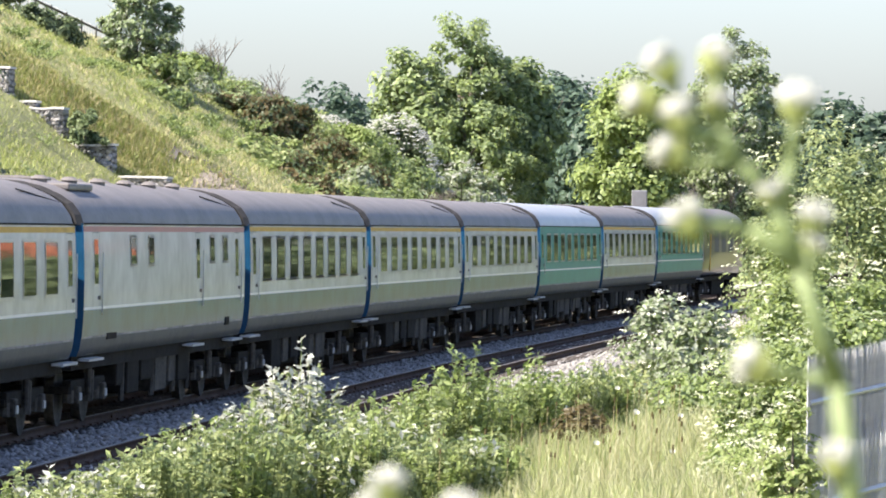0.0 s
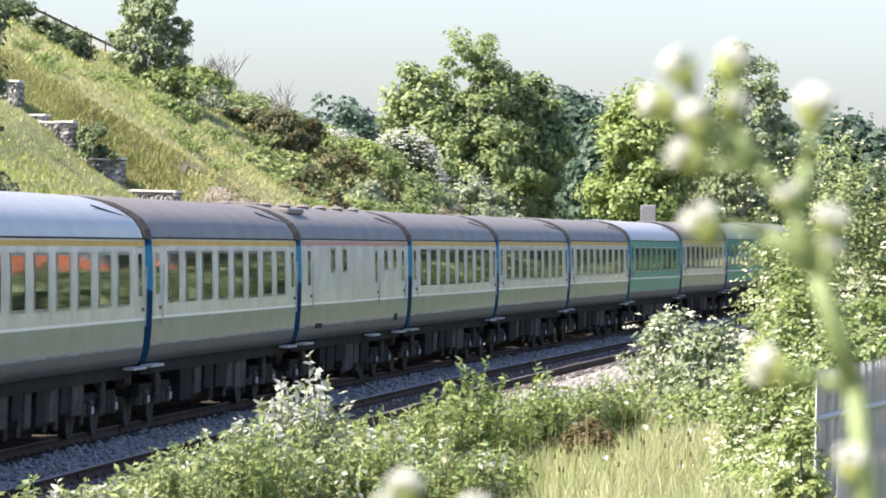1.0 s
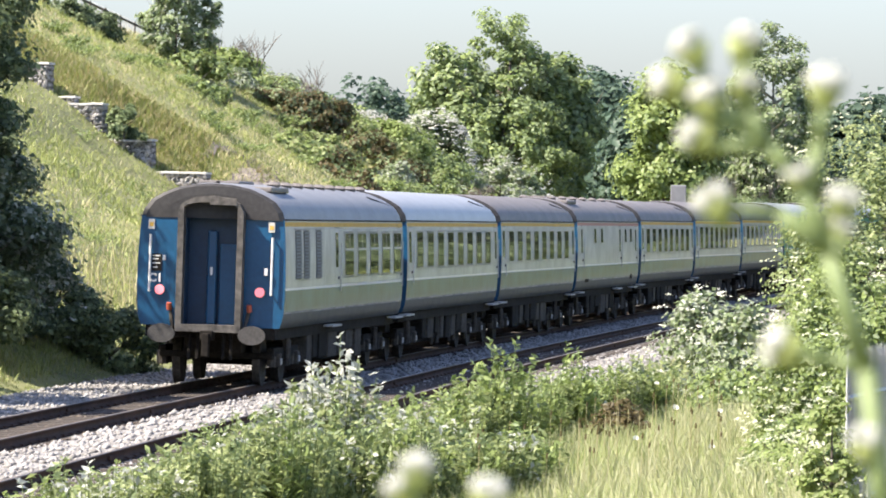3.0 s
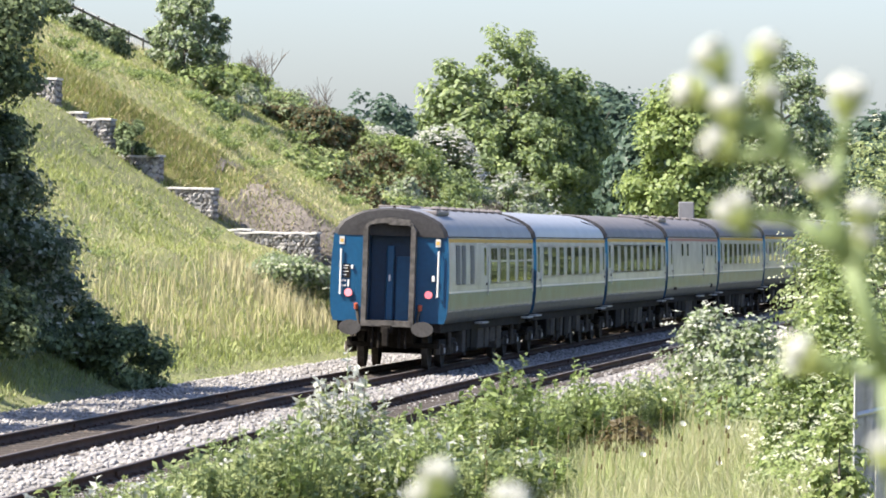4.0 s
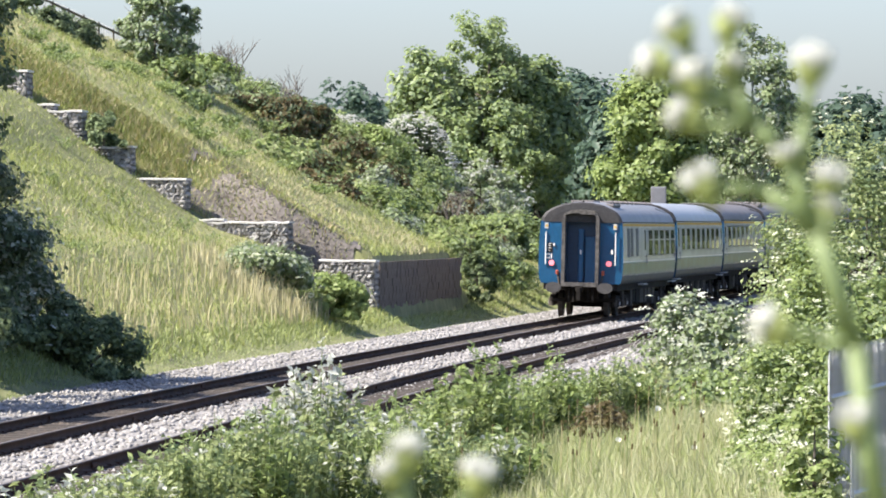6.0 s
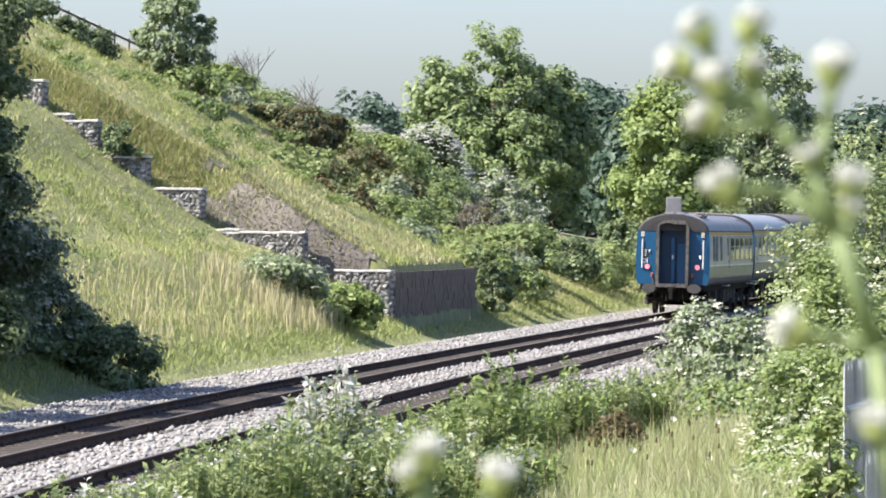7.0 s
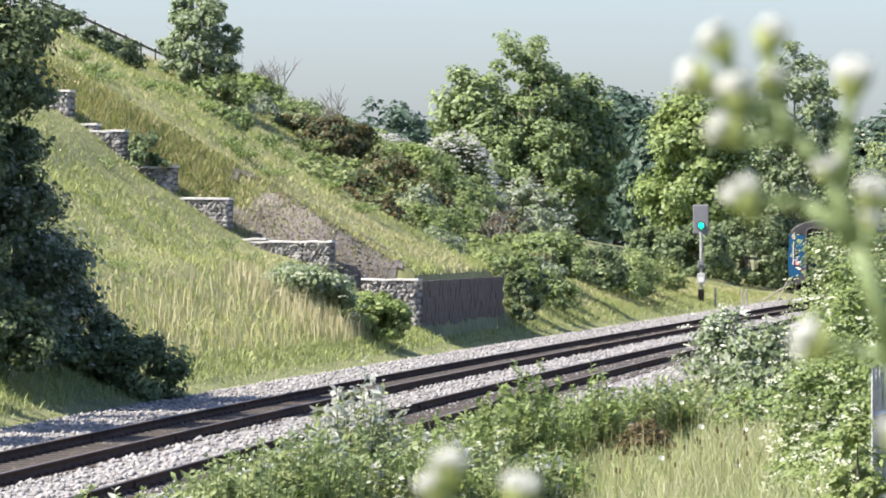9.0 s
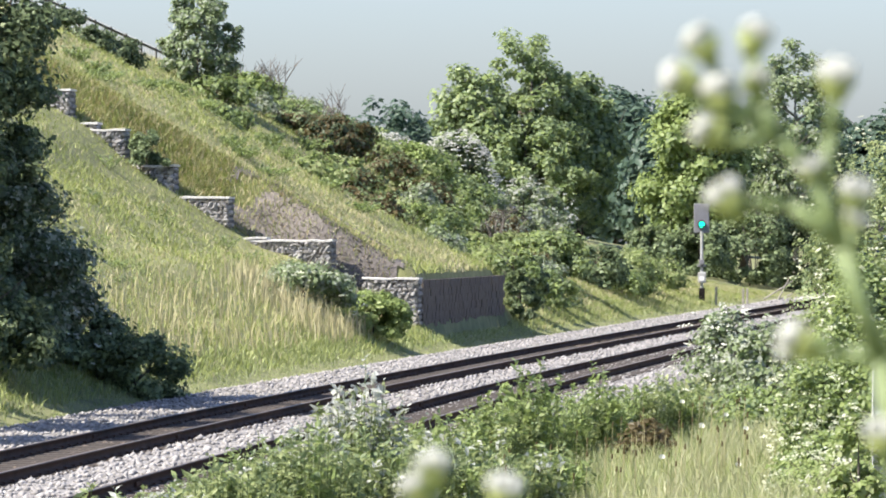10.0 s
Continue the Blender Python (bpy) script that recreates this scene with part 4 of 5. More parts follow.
# bare stony soil above the wall
def scree():
    ss_, oo_ = np.arange(WALL_S + 0.05, 112, 0.2), np.arange(-14.0, -5.8, 0.2)
    S, O = np.meshgrid(ss_[:-1], oo_[:-1], indexing="ij")
    keep = ((S < 102.8 + 1.3 * wave(S, O, 0.9) + 0.8 * wave(S, O, 0.37)) & (np.abs(O + 9.2) < 2.9 + 0.6 * wave(S * 2, O, 0.5))).ravel()
    ob = sheet("bare_soil", ss_, oo_, lambda s, o: height(s, o) + 0.07 + 0.03 * wave(s, o, 0.2), M_SCREE)
    bm = bmesh.new()
    bm.from_mesh(ob.data)
    bm.faces.ensure_lookup_table()
    bmesh.ops.delete(bm, geom=[f for f, k in zip(bm.faces, keep) if not k], context="FACES")
    bm.to_mesh(ob.data)
    bm.free()
    return tagged(ob, "patch of bare brown stony soil on the bank", "soil", kind="structure")


scree()
tagged(stone_cloud("scree_stones", 2500, 5, (100.3, 104.5), (-11.0, -6.8), lambda s, o: height(s, o) + 0.08, 0.032, M_SCREE), "small stones on bare soil", "stones", kind="stuff")


# ---- grass ----
M_MEADOW = leafy("meadow_grass", (0.2, 0.27, 0.08), (0.43, 0.47, 0.2), trans=0.25)
def patch(s, o, size, seed):
    return 0.5 + 0.5 * np.clip(wave(s + seed * 7.3, o - seed * 3.1, size) + 0.6 * wave(s * 1.3 - seed, o * 1.7, size * 0.43), -1, 1)


def bank_grass():
    g = np.random.default_rng(8)
    n = 380000
    s = 20 + 200 * g.random(n) ** 0.95
    o = -4.5 - 20.0 * g.random(n)
    wall = (s > WALL_S - 0.4) & (s < WALL_END + 0.5) & (o > -5.7)
    bare = (s > WALL_S - 1.1) & (s < 103.4 + 1.4 * wave(s, o, 0.9)) & (np.abs(o + 9.2) < 3.0) & (g.random(n) < 0.72)
    keep = ~wall & ~bare & ((o < -4.9) | (g.random(n) < 0.5))
    s, o = s[keep], o[keep]
    p = patch(s, o, 2.6, 1)
    dry = g.random(len(s)) < np.clip(0.0 + 0.7 * (p - 0.4) + 0.35 * (s > WALL_S), 0.06, 0.7)
    h = (0.06 + 0.14 * g.random(len(s))) * (0.8 + 0.6 * patch(s, o, 1.3, 2))
    h[o > -6.5] *= 1.2
    h[(s > 93) & (s < WALL_S) & (o < -7.5)] *= 0.85
    tagged(blades("bank_grass", s[~dry], o[~dry], h[~dry], g, M_GRASS, 0.011, 0.9), "yellow-green long grass on the railway bank", "grass", kind="stuff")
    tagged(blades("dry_bank_grass", s[dry], o[dry], h[dry] * 1.05, g, M_STRAW, 0.009, 0.9), "straw-coloured dry grass on the bank", "grass", kind="stuff")
    n = 26000
    s, o = 10 + 190 * g.random(n), -3.85 - 1.7 * g.random(n)
    k = (s < WALL_S) | (s > WALL_END) | (o > -5.2)
    tagged(blades("verge_grass", s[k], o[k], 0.07 + 0.16 * g.random(int(k.sum())) * smooth(-3.8, -4.9, o[k]), g, M_MEADOW, 0.012, 0.5), "bright green verge grass at the foot of the bank", "grass", kind="stuff")
    n = 60000
    s, o = WALL_S - 0.1 + 3.0 * g.random(n), -6.5 - 16 * g.random(n)
    k = (o < -12.0) | (g.random(n) < 0.25)
    pick = g.choice(3, n, p=(0.1, 0.34, 0.56))
    for j, (m, nm, lab) in enumerate(((M_TAN, "rusty_brow_grass", "rust-coloured dry grass behind the gabions"), (M_STRAW, "pale_brow_grass", "pale dry grass behind the gabions"), (M_GRASS, "green_brow_grass", "green grass behind the gabions"))):
        q = k & (pick == j)
        tagged(blades(nm, s[q], o[q], 0.12 + 0.2 * g.random(int(q.sum())), g, m, 0.012, 0.6), lab, "grass", kind="stuff")
    n = 700
    s, o = 79 + 8 * g.random(n), -5.2 - 3.6 * g.random(n)
    tagged(blades("pale_reeds", s, o, 0.55 + 0.4 * g.random(n), g, M_STRAW, 0.012, 0.25), "upright pale dead stems in front of a bush", "grass", kind="stuff")
    n = 1500
    s, o = 50 + 48 * g.random(n), -5.2 - 3.2 * g.random(n)
    tagged(blades("tall_dry_stalks", s, o, 0.5 + 0.4 * g.random(n), g, M_STRAW, 0.01, 0.35), "tall pale dry stalks at the foot of the bank", "grass", kind="stuff")


bank_grass()


def meadow():
    g = np.random.default_rng(9)
    n = 170000
    s = -32 + 110 * g.random(n) ** 1.5
    o = SIX + 2.9 + 11.0 * g.random(n)
    p = patch(s, o, 1.5, 4)
    dry = g.random(n) < np.clip(0.36 + 0.9 * (p - 0.45), 0.1, 0.75)
    h = (0.19 + 0.31 * g.random(n)) * (0.7 + 0.4 * patch(s, o, 1.1, 6)) * (0.5 + 0.5 * smooth(SIX + 2.9, SIX + 4.5, o))
    tagged(blades("meadow_grass", s[~dry], o[~dry], h[~dry], g, M_MEADOW, 0.0055, 0.38), "sunlit long green meadow grass", "grass", kind="stuff")
    tagged(blades("meadow_seed_grass", s[dry], o[dry], h[dry] * 1.12, g, M_SEED, 0.005, 0.38), "pale seeding grass in the meadow", "grass", kind="stuff")
    n = 14000
    s, o = 70 + 130 * g.random(n), SIX + 3.0 + 8 * g.random(n)
    tagged(blades("lineside_grass", s, o, 0.3 + 0.3 * g.random(n), g, M_GRASS, 0.025, 0.45), "rough grass beside the near track", "grass", kind="stuff")


meadow()


# ---- trees and bushes ----
def spot(x, y):
    s, o = along(x, y)
    return Vector((x, y, float(height(s, o)) - 0.05))


def far_plant(name, x, y, top, rx, seed, mat, label, cat="bush", leaf=0.2, clumps=60, per=110, **more):
    at = spot(x, y)
    return plant(name, at, seed, top - at.z, rx, rx, clumps, per, leaf, mat, label, cat, **more)


BUSH = "bushes on the bank"
# top of the bank, from the fence on
far_plant("bush", -9.7, 222, 13.2, 1.6, 21, M_LEAF, "tall leafy green bush on the crest of the bank", second=M_LEAFGREY, share=0.25, leaf=0.12, clumps=125, per=80, clump=0.29, trunk=0.08, clear=0.0, group=BUSH)
far_plant("bush", -8.2, 232, 10.2, 1.6, 22, M_LEAFLIGHT, "fresh green bush with bare twigs on the crest", leaf=0.12, clumps=80, per=80, clump=0.3, trunk=0.07, clear=0.0, group=BUSH, limbs=16)
far_plant("bush", -6.4, 230, 8.6, 1.5, 23, M_LEAF, "mixed green bush on the crest of the bank", second=M_LEAFBROWN, share=0.4, leaf=0.13, clumps=40, trunk=0.06, clear=0.0, group=BUSH)
far_plant("bush", -4.6, 228, 8.4, 1.65, 24, M_LEAFBROWN, "brownish hawthorn bush past flowering on the bank", second=M_LEAFDARK, share=0.5, leaf=0.11, clumps=100, per=90, clump=0.32, trunk=0.07, clear=0.0, group=BUSH)
far_plant("bush", -5.4, 251, 9.1, 1.7, 25, M_LEAFGREY, "pale grey-green bush on the crest of the bank", second=M_LEAF, share=0.5, leaf=0.13, clumps=40, trunk=0.06, clear=0.0, group=BUSH)
far_plant("hawthorn_bush", -2.6, 264, 8.0, 1.2, 26, M_LEAFDARK, "hawthorn bush covered in white blossom", bloom=M_MAY, blooms=560, bloom_size=0.18, leaf=0.13, clumps=46, trunk=0.08, clear=0.0, group=BUSH)
far_plant("hawthorn_bush", 0.5, 262, 8.3, 1.9, 27, M_LEAFDARK, "wide hawthorn bush covered in white blossom", bloom=M_MAY, blooms=620, bloom_size=0.17, leaf=0.13, clumps=60, trunk=0.08, clear=0.0, group=BUSH)
far_plant("bramble", -1.8, 246, 7.4, 2.2, 28, M_LEAFLIGHT, "bright green bramble thicket on the bank", leaf=0.13, clumps=55, trunk=0.04, clear=0.0, group=BUSH)
far_plant("bramble", 0.2, 247, 6.4, 2.2, 29, M_LEAF, "green bramble thicket on the bank", second=M_LEAFLIGHT, share=0.5, leaf=0.13, clumps=55, trunk=0.04, clear=0.0, group=BUSH)
far_plant("hawthorn_bush", 3.8, 266, 6.0, 2.1, 30, M_LEAFGREY, "grey-green bush with fading white blossom", second=M_LEAF, share=0.6, bloom=M_MAY, blooms=150, bloom_size=0.18, leaf=0.13, clumps=50, trunk=0.06, clear=0.0, group=BUSH)
far_plant("bush", 2.0, 240, 4.6, 1.7, 31, M_LEAFBROWN, "twiggy brown-green bush on the bank", second=M_LEAFGREY, share=0.4, leaf=0.11, clumps=36, trunk=0.05, clear=0.0, group=BUSH, limbs=16)
far_plant("bush", 4.4, 232, 3.7, 1.8, 32, M_LEAF, "dense green bush low on the bank beside the line", second=M_LEAFLIGHT, share=0.45, leaf=0.13, clumps=56, trunk=0.05, clear=0.0, group=BUSH)
far_plant("bush", 6.6, 244, 3.2, 1.7, 33, M_LEAF, "dense green bush at the foot of the bank", second=M_LEAFDARK, share=0.45, leaf=0.13, clumps=46, trunk=0.05, clear=0.0, group=BUSH)
far_plant("bush", 3.0, 214, 2.9, 1.1, 34, M_LEAFDARK, "dark green bush at the end of the wall", second=M_LEAF, share=0.4, leaf=0.12, clumps=36, trunk=0.05, clear=0.0, group=BUSH)
far_plant("bush", 2.8, 203.5, 2.3, 0.65, 45, M_LEAFDARK, "dark bush against the end of the wall", second=M_LEAF, share=0.5, leaf=0.12, clumps=30, trunk=0.05, clear=0.0, group=BUSH)
far_plant("bush", 2.6, 208, 3.2, 1.1, 46, M_LEAF, "green bush above the end of the wall", second=M_LEAFLIGHT, share=0.5, leaf=0.12, clumps=36, trunk=0.05, clear=0.0, group=BUSH)
# dark brambles stand in for the shaded hollow below the fence
for i, (x, y, top, r) in enumerate(((-13.4, 206, 11.2, 1.3), (-12.3, 210, 11.0, 1.0), (-14.4, 203, 11.6, 1.4))):
    far_plant("bramble", x, y, top, r, 140 + i, M_LEAFDARK, "dark bramble patch standing in for shade under the crest fence", second=M_LEAF, share=0.25, leaf=0.11, clumps=60, per=80, clump=0.32, trunk=0.04, clear=0.0, group=BUSH)
# unseen trees added beside the cutting's left edge, to shade the foot of the bank
for i, (x, y, top, r) in enumerate(((-13.4, 119.5, 10.8, 2.2), (-13.6, 114.5, 10.5, 2.2), (-12.9, 123.6, 9.2, 1.7), (-12.4, 101.0, 11.5, 2.0), (-12.1, 116.8, 8.5, 1.8))):
    far_plant("tree", x, y, top, r, 150 + i, M_LEAFDARK, "unseen dark hawthorn tree added to shade the bank foot", "tree", second=M_LEAF, share=0.3, leaf=0.17, clumps=110, per=110, trunk=0.13, clear=0.0, clump=0.55)
# beside the grass slope
far_plant("bush", -4.1, 166.0, 2.75, 1.6, 35, M_LEAF, "rounded bush with pale new leaves below the gabions", second=M_LEAFGREY, share=0.3, bloom=M_CREAM, blooms=60, bloom_size=0.11, leaf=0.1, clumps=70, per=130, trunk=0.06, clear=0.0, group=BUSH)
far_plant("bush", -2.1, 168.5, 1.75, 1.15, 36, M_LEAFLIGHT, "small bright green bush at the foot of the bank", leaf=0.1, clumps=60, trunk=0.04, clear=0.0, group=BUSH)
far_plant("bramble", -9.5, 180.5, 7.2, 0.75, 37, M_LEAF, "bramble hanging over the gabions", second=M_LEAFDARK, share=0.4, leaf=0.1, clumps=22, trunk=0.03, clear=0.0, group=BUSH)
far_plant("tree", -10.6, 119, 11.5, 2.0, 41, M_LEAFDARK, "tall dark hawthorn tree leaning over the bank foot", "tree", second=M_LEAF, share=0.3, leaf=0.1, clumps=230, per=170, trunk=0.16, clear=0.0, clump=0.55)
far_plant("bush", -9.0, 121, 3.9, 1.45, 42, M_LEAFDARK, "dark bush with sparse white blossom under the tree", second=M_LEAFGREY, share=0.38, bloom=M_BLOOM, blooms=110, bloom_size=0.09, leaf=0.09, clumps=90, per=150, trunk=0.07, clear=0.0, clump=0.4, group=BUSH)
far_plant("bush", -7.9, 122.5, 1.7, 1.2, 43, M_LEAFDARK, "low dark bush in the shade of the tree", second=M_LEAF, share=0.6, leaf=0.09, clumps=50, per=120, trunk=0.04, clear=0.0, clump=0.32, group=BUSH)
far_plant("bush", -9.8, 118, 5.6, 1.7, 44, M_LEAFDARK, "dark leafy bush at the foot of the tree", second=M_LEAFGREY, share=0.2, leaf=0.1, clumps=80, per=150, trunk=0.08, clear=0.0, clump=0.45, group=BUSH)
far_plant("bush", -9.3, 113.5, 2.3, 1.5, 47, M_LEAFDARK, "low dark bush beside the ballast", second=M_LEAF, share=0.35, leaf=0.09, clumps=60, per=140, trunk=0.05, clear=0.0, clump=0.35, group=BUSH)
far_plant("bush", -9.6, 123.5, 5.2, 1.4, 48, M_LEAFDARK, "dark grey-green bush behind the tree", second=M_LEAFGREY, share=0.3, leaf=0.09, clumps=60, per=140, trunk=0.05, clear=0.0, clump=0.4, group=BUSH)
far_plant("bush", -6.7, 122.5, 1.35, 1.0, 49, M_LEAFDARK, "low dark bush at the edge of the shade", second=M_LEAF, share=0.7, leaf=0.08, clumps=40, per=110, trunk=0.04, clear=0.0, clump=0.3, group=BUSH)
far_plant("tree", -10.5, 113.5, 9.0, 1.8, 40, M_LEAFDARK, "dark hawthorn tree at the foot of the bank", "tree", second=M_LEAF, share=0.3, leaf=0.1, clumps=80, per=150, trunk=0.13, clear=0.05, clump=0.5)
far_plant("tree", -11.2, 95, 9.0, 2.0, 38, M_LEAFDARK, "dark hawthorn tree shading the edge of the ballast", "tree", second=M_LEAF, share=0.3, leaf=0.12, clumps=70, per=110, trunk=0.13, clear=0.05, clump=0.5)
# tall tree out of view, added to shade the end of the last coach
far_plant("tree", -11.4, 106.5, 12.5, 2.2, 39, M_LEAFDARK, "unseen dark hawthorn tree added to shade the bank foot", "tree", second=M_LEAF, share=0.3, leaf=0.12, clumps=70, per=110, trunk=0.13, clear=0.05, clump=0.5)
for i, (x, y, top, r) in enumerate(((-9.3, 117.2, 2.4, 1.0), (-8.7, 119.6, 1.3, 0.9), (-9.6, 114.8, 3.2, 1.1))):
    far_plant("bush", x, y, top, r, 160 + i, M_LEAFDARK, "low dark bush in the shade beside the ballast", second=M_LEAF, share=0.3, leaf=0.09, clumps=50, per=110, trunk=0.04, clear=0.0, clump=0.32, group=BUSH)
# tall trees beyond
far_plant("tree", 4.8, 327, 10.5, 3.9, 57, M_LEAF, "broad lower crown of leafy growth under the tall tree", "tree", second=M_LEAFLIGHT, share=0.3, leaf=0.18, clumps=130, per=120, trunk=0.2, clear=0.0, clump=0.7)
far_plant("tree", 5.2, 330, 14.5, 3.5, 51, M_LEAF, "large broad-crowned green tree behind the bank", "tree", second=M_LEAFLIGHT, share=0.35, leaf=0.18, clumps=190, per=120, trunk=0.3, clear=0.04, clump=0.68)
far_plant("tree", 8.1, 332, 13.3, 2.5, 52, M_LEAF, "green tree beside the broad tree", "tree", second=M_LEAFLIGHT, share=0.3, leaf=0.24, clumps=90, per=120, trunk=0.22, clear=0.0, clump=0.85)
far_plant("tree", 1.8, 328, 12.7, 2.4, 53, M_LEAF, "green tree at the edge of the group on the bank", "tree", second=M_LEAFLIGHT, share=0.3, leaf=0.24, clumps=70, per=120, trunk=0.2, clear=0.0, clump=0.85)
far_plant("tree", 14.2, 318, 12.0, 3.0, 54, M_LEAFLIGHT, "light green tree beside the line", "tree", second=M_LEAF, share=0.12, leaf=0.22, clumps=120, per=130, trunk=0.2, clear=0.0, clump=0.9)
far_plant("tree", 20.4, 326, 14.0, 3.2, 55, M_LEAF, "tall open-crowned tree with pale branches", "tree", second=M_LEAFGREY, share=0.25, leaf=0.18, clumps=200, per=80, trunk=0.22, clear=0.1, clump=0.6, bark=M_PALEBARK, limbs=22)
far_plant("tree", 17.6, 330, 11.0, 2.6, 56, M_LEAFDARK, "dark green tree in the row beside the line", "tree", second=M_LEAF, share=0.5, leaf=0.22, clumps=80, per=110, trunk=0.2, clear=0.0, clump=0.8)
for i, (x, y, top, r) in enumerate(((11.6, 316, 4.2, 1.7), (14.0, 308, 4.4, 1.9), (17.0, 312, 4.8, 2.2), (20.6, 318, 5.2, 2.4), (24.5, 328, 6.5, 2.8))):
    far_plant("bush", x, y, top, r, 60 + i, M_LEAF, "green undergrowth below the trees beside the line", second=M_LEAFDARK, share=0.4, leaf=0.16, clumps=56, trunk=0.05, clear=0.0, group="undergrowth beside the line")
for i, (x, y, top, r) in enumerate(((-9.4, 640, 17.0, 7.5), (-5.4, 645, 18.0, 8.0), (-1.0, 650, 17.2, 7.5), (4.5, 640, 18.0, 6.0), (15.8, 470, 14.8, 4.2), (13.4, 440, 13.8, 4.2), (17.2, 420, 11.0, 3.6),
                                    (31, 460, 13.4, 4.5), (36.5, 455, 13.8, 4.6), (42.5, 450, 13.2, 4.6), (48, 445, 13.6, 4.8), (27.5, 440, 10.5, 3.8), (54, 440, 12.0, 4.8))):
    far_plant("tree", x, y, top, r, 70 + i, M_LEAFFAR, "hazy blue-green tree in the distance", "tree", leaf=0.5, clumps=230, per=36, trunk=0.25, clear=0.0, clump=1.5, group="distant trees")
# tree row out of view, added for the coach sides to mirror
for i in range(14):
    far_plant("tree", 36 + i * 0.75 + 1.5 * math.sin(i * 2.1), 266 + i * 7.2, 11.5 + 1.5 * math.sin(i * 1.7), 4.2, 90 + i, M_LEAFDARK, "unseen hedgerow tree added for the coach windows to mirror", "tree", second=M_LEAFGREY, share=0.15, leaf=0.34, clumps=60, per=70, trunk=0.2, clear=0.0, group="hedgerow trees")
# unseen hedge, added to keep the bright field out of the windows' reflections
for i in range(60):
    x, y, _ = track(36 + i * 4.2, 14.8 + 0.6 * math.sin(i * 2.3))
    far_plant("bush", float(x), float(y), 3.0 + 0.4 * math.sin(i * 1.9) + 0.004 * i, 2.4, 800 + i, M_LEAFDARK, "unseen dense hedge bush added for the coach windows to mirror", second=M_LEAF, share=0.3, leaf=0.3, clumps=26, per=40, trunk=0.06, clear=0.0, limbs=5, group="hedge beyond the meadow")


def barn():
    """A long low barn behind the hedge; the coach windows mirror its roof."""
    root = tagged(new("barn"), "long low barn with grey walls and orange tile roof", "barn")
    root.matrix_world = Matrix.Translation((35.0, 228.0, 1.6)) @ Matrix.Rotation(radians(-6), 4, "Z")
    M_TILE = material("orange_roof_tile", (0.42, 0.13, 0.06), 0.8, vary=0.35, scale=1.5, fine=9, tint=(0.6, 0.22, 0.1))
    M_RENDERED = material("grey_rendered_wall", (0.3, 0.3, 0.29), 0.9, vary=0.25, scale=1.2, fine=14)
    part("wall", boxes((-4, 4, -17, 17, -0.6, 1.5), bevel=0.03), M_RENDERED, root)
    for sx in (-1, 1):
        bm = bmesh.new()
        q = [bm.verts.new(c) for c in ((sx * 4.4, -17.4, 1.35), (sx * 4.4, 17.4, 1.35), (0, 17.4, 3.1), (0, -17.4, 3.1))]
        bm.faces.new(q)
        bmesh.ops.solidify(bm, geom=bm.faces[:], thickness=0.12)
        bmesh.ops.recalc_face_normals(bm, faces=bm.faces[:])
        part("roof", bm, M_TILE, root, "orange clay tile roof slope")
    for y in (-17.0, 17.0):
        bm = bmesh.new()
        bm.faces.new([bm.verts.new(c) for c in ((-4, y, 1.5), (4, y, 1.5), (0, y, 3.0))])
        bmesh.ops.solidify(bm, geom=bm.faces[:], thickness=0.2)
        part("gable", bm, M_RENDERED, root)


barn()
# the overgrown far part of the bank
gb = np.random.default_rng(31)
KINDS = ((M_LEAFLIGHT, M_LEAF, "green bramble thicket on the overgrown bank"), (M_WEED, M_LEAFLIGHT, "fresh green bush on the overgrown bank"),
         (M_LEAFGREY, M_LEAF, "pale grey-green bush on the overgrown bank"), (M_LEAFBROWN, M_LEAF, "brown-green twiggy bush on the overgrown bank"))
for i in range(46):
    s_ = gb.uniform(122, 185)
    o_ = -gb.uniform(6.5, 20.5) if s_ > 138 else -gb.uniform(8.0, 17.0)
    m0, m1, lab = KINDS[int(gb.integers(0, 4)) if i % 2 else int(gb.integers(0, 2))]
    r_, h_ = gb.uniform(0.8, 1.6), gb.uniform(0.7, 1.7)
    plant("bush", place(s_, o_, -0.1), 600 + i, h_, r_, r_, 20, 90, 0.12, m0, lab, "bush", second=m1, share=0.4, trunk=0.03, clear=0.0, limbs=8, group=BUSH, clump=0.4)
for i in range(16):
    s_, o_ = gb.uniform(134, 190), -gb.uniform(5.8, 10.5)
    m0, m1, lab = KINDS[int(gb.integers(0, 2))]
    r_, h_ = gb.uniform(0.8, 1.5), gb.uniform(0.6, 1.3)
    plant("bush", place(s_, o_, -0.1), 680 + i, h_, r_, r_, 22, 90, 0.11, m0, lab, "bush", second=m1, share=0.4, trunk=0.03, clear=0.0, limbs=8, group=BUSH, clump=0.38)
for i in range(14):
    s_, o_ = 158 + i * 2.6, -gb.uniform(19.5, 22.5)
    m0, m1, lab = KINDS[i % 4]
    plant("bush", place(s_, o_, -0.1), 660 + i, gb.uniform(0.9, 1.8), 1.3, 1.3, 26, 90, 0.13, m0, lab, "bush", second=m1, share=0.4, trunk=0.04, clear=0.0, limbs=12, group=BUSH, clump=0.45)
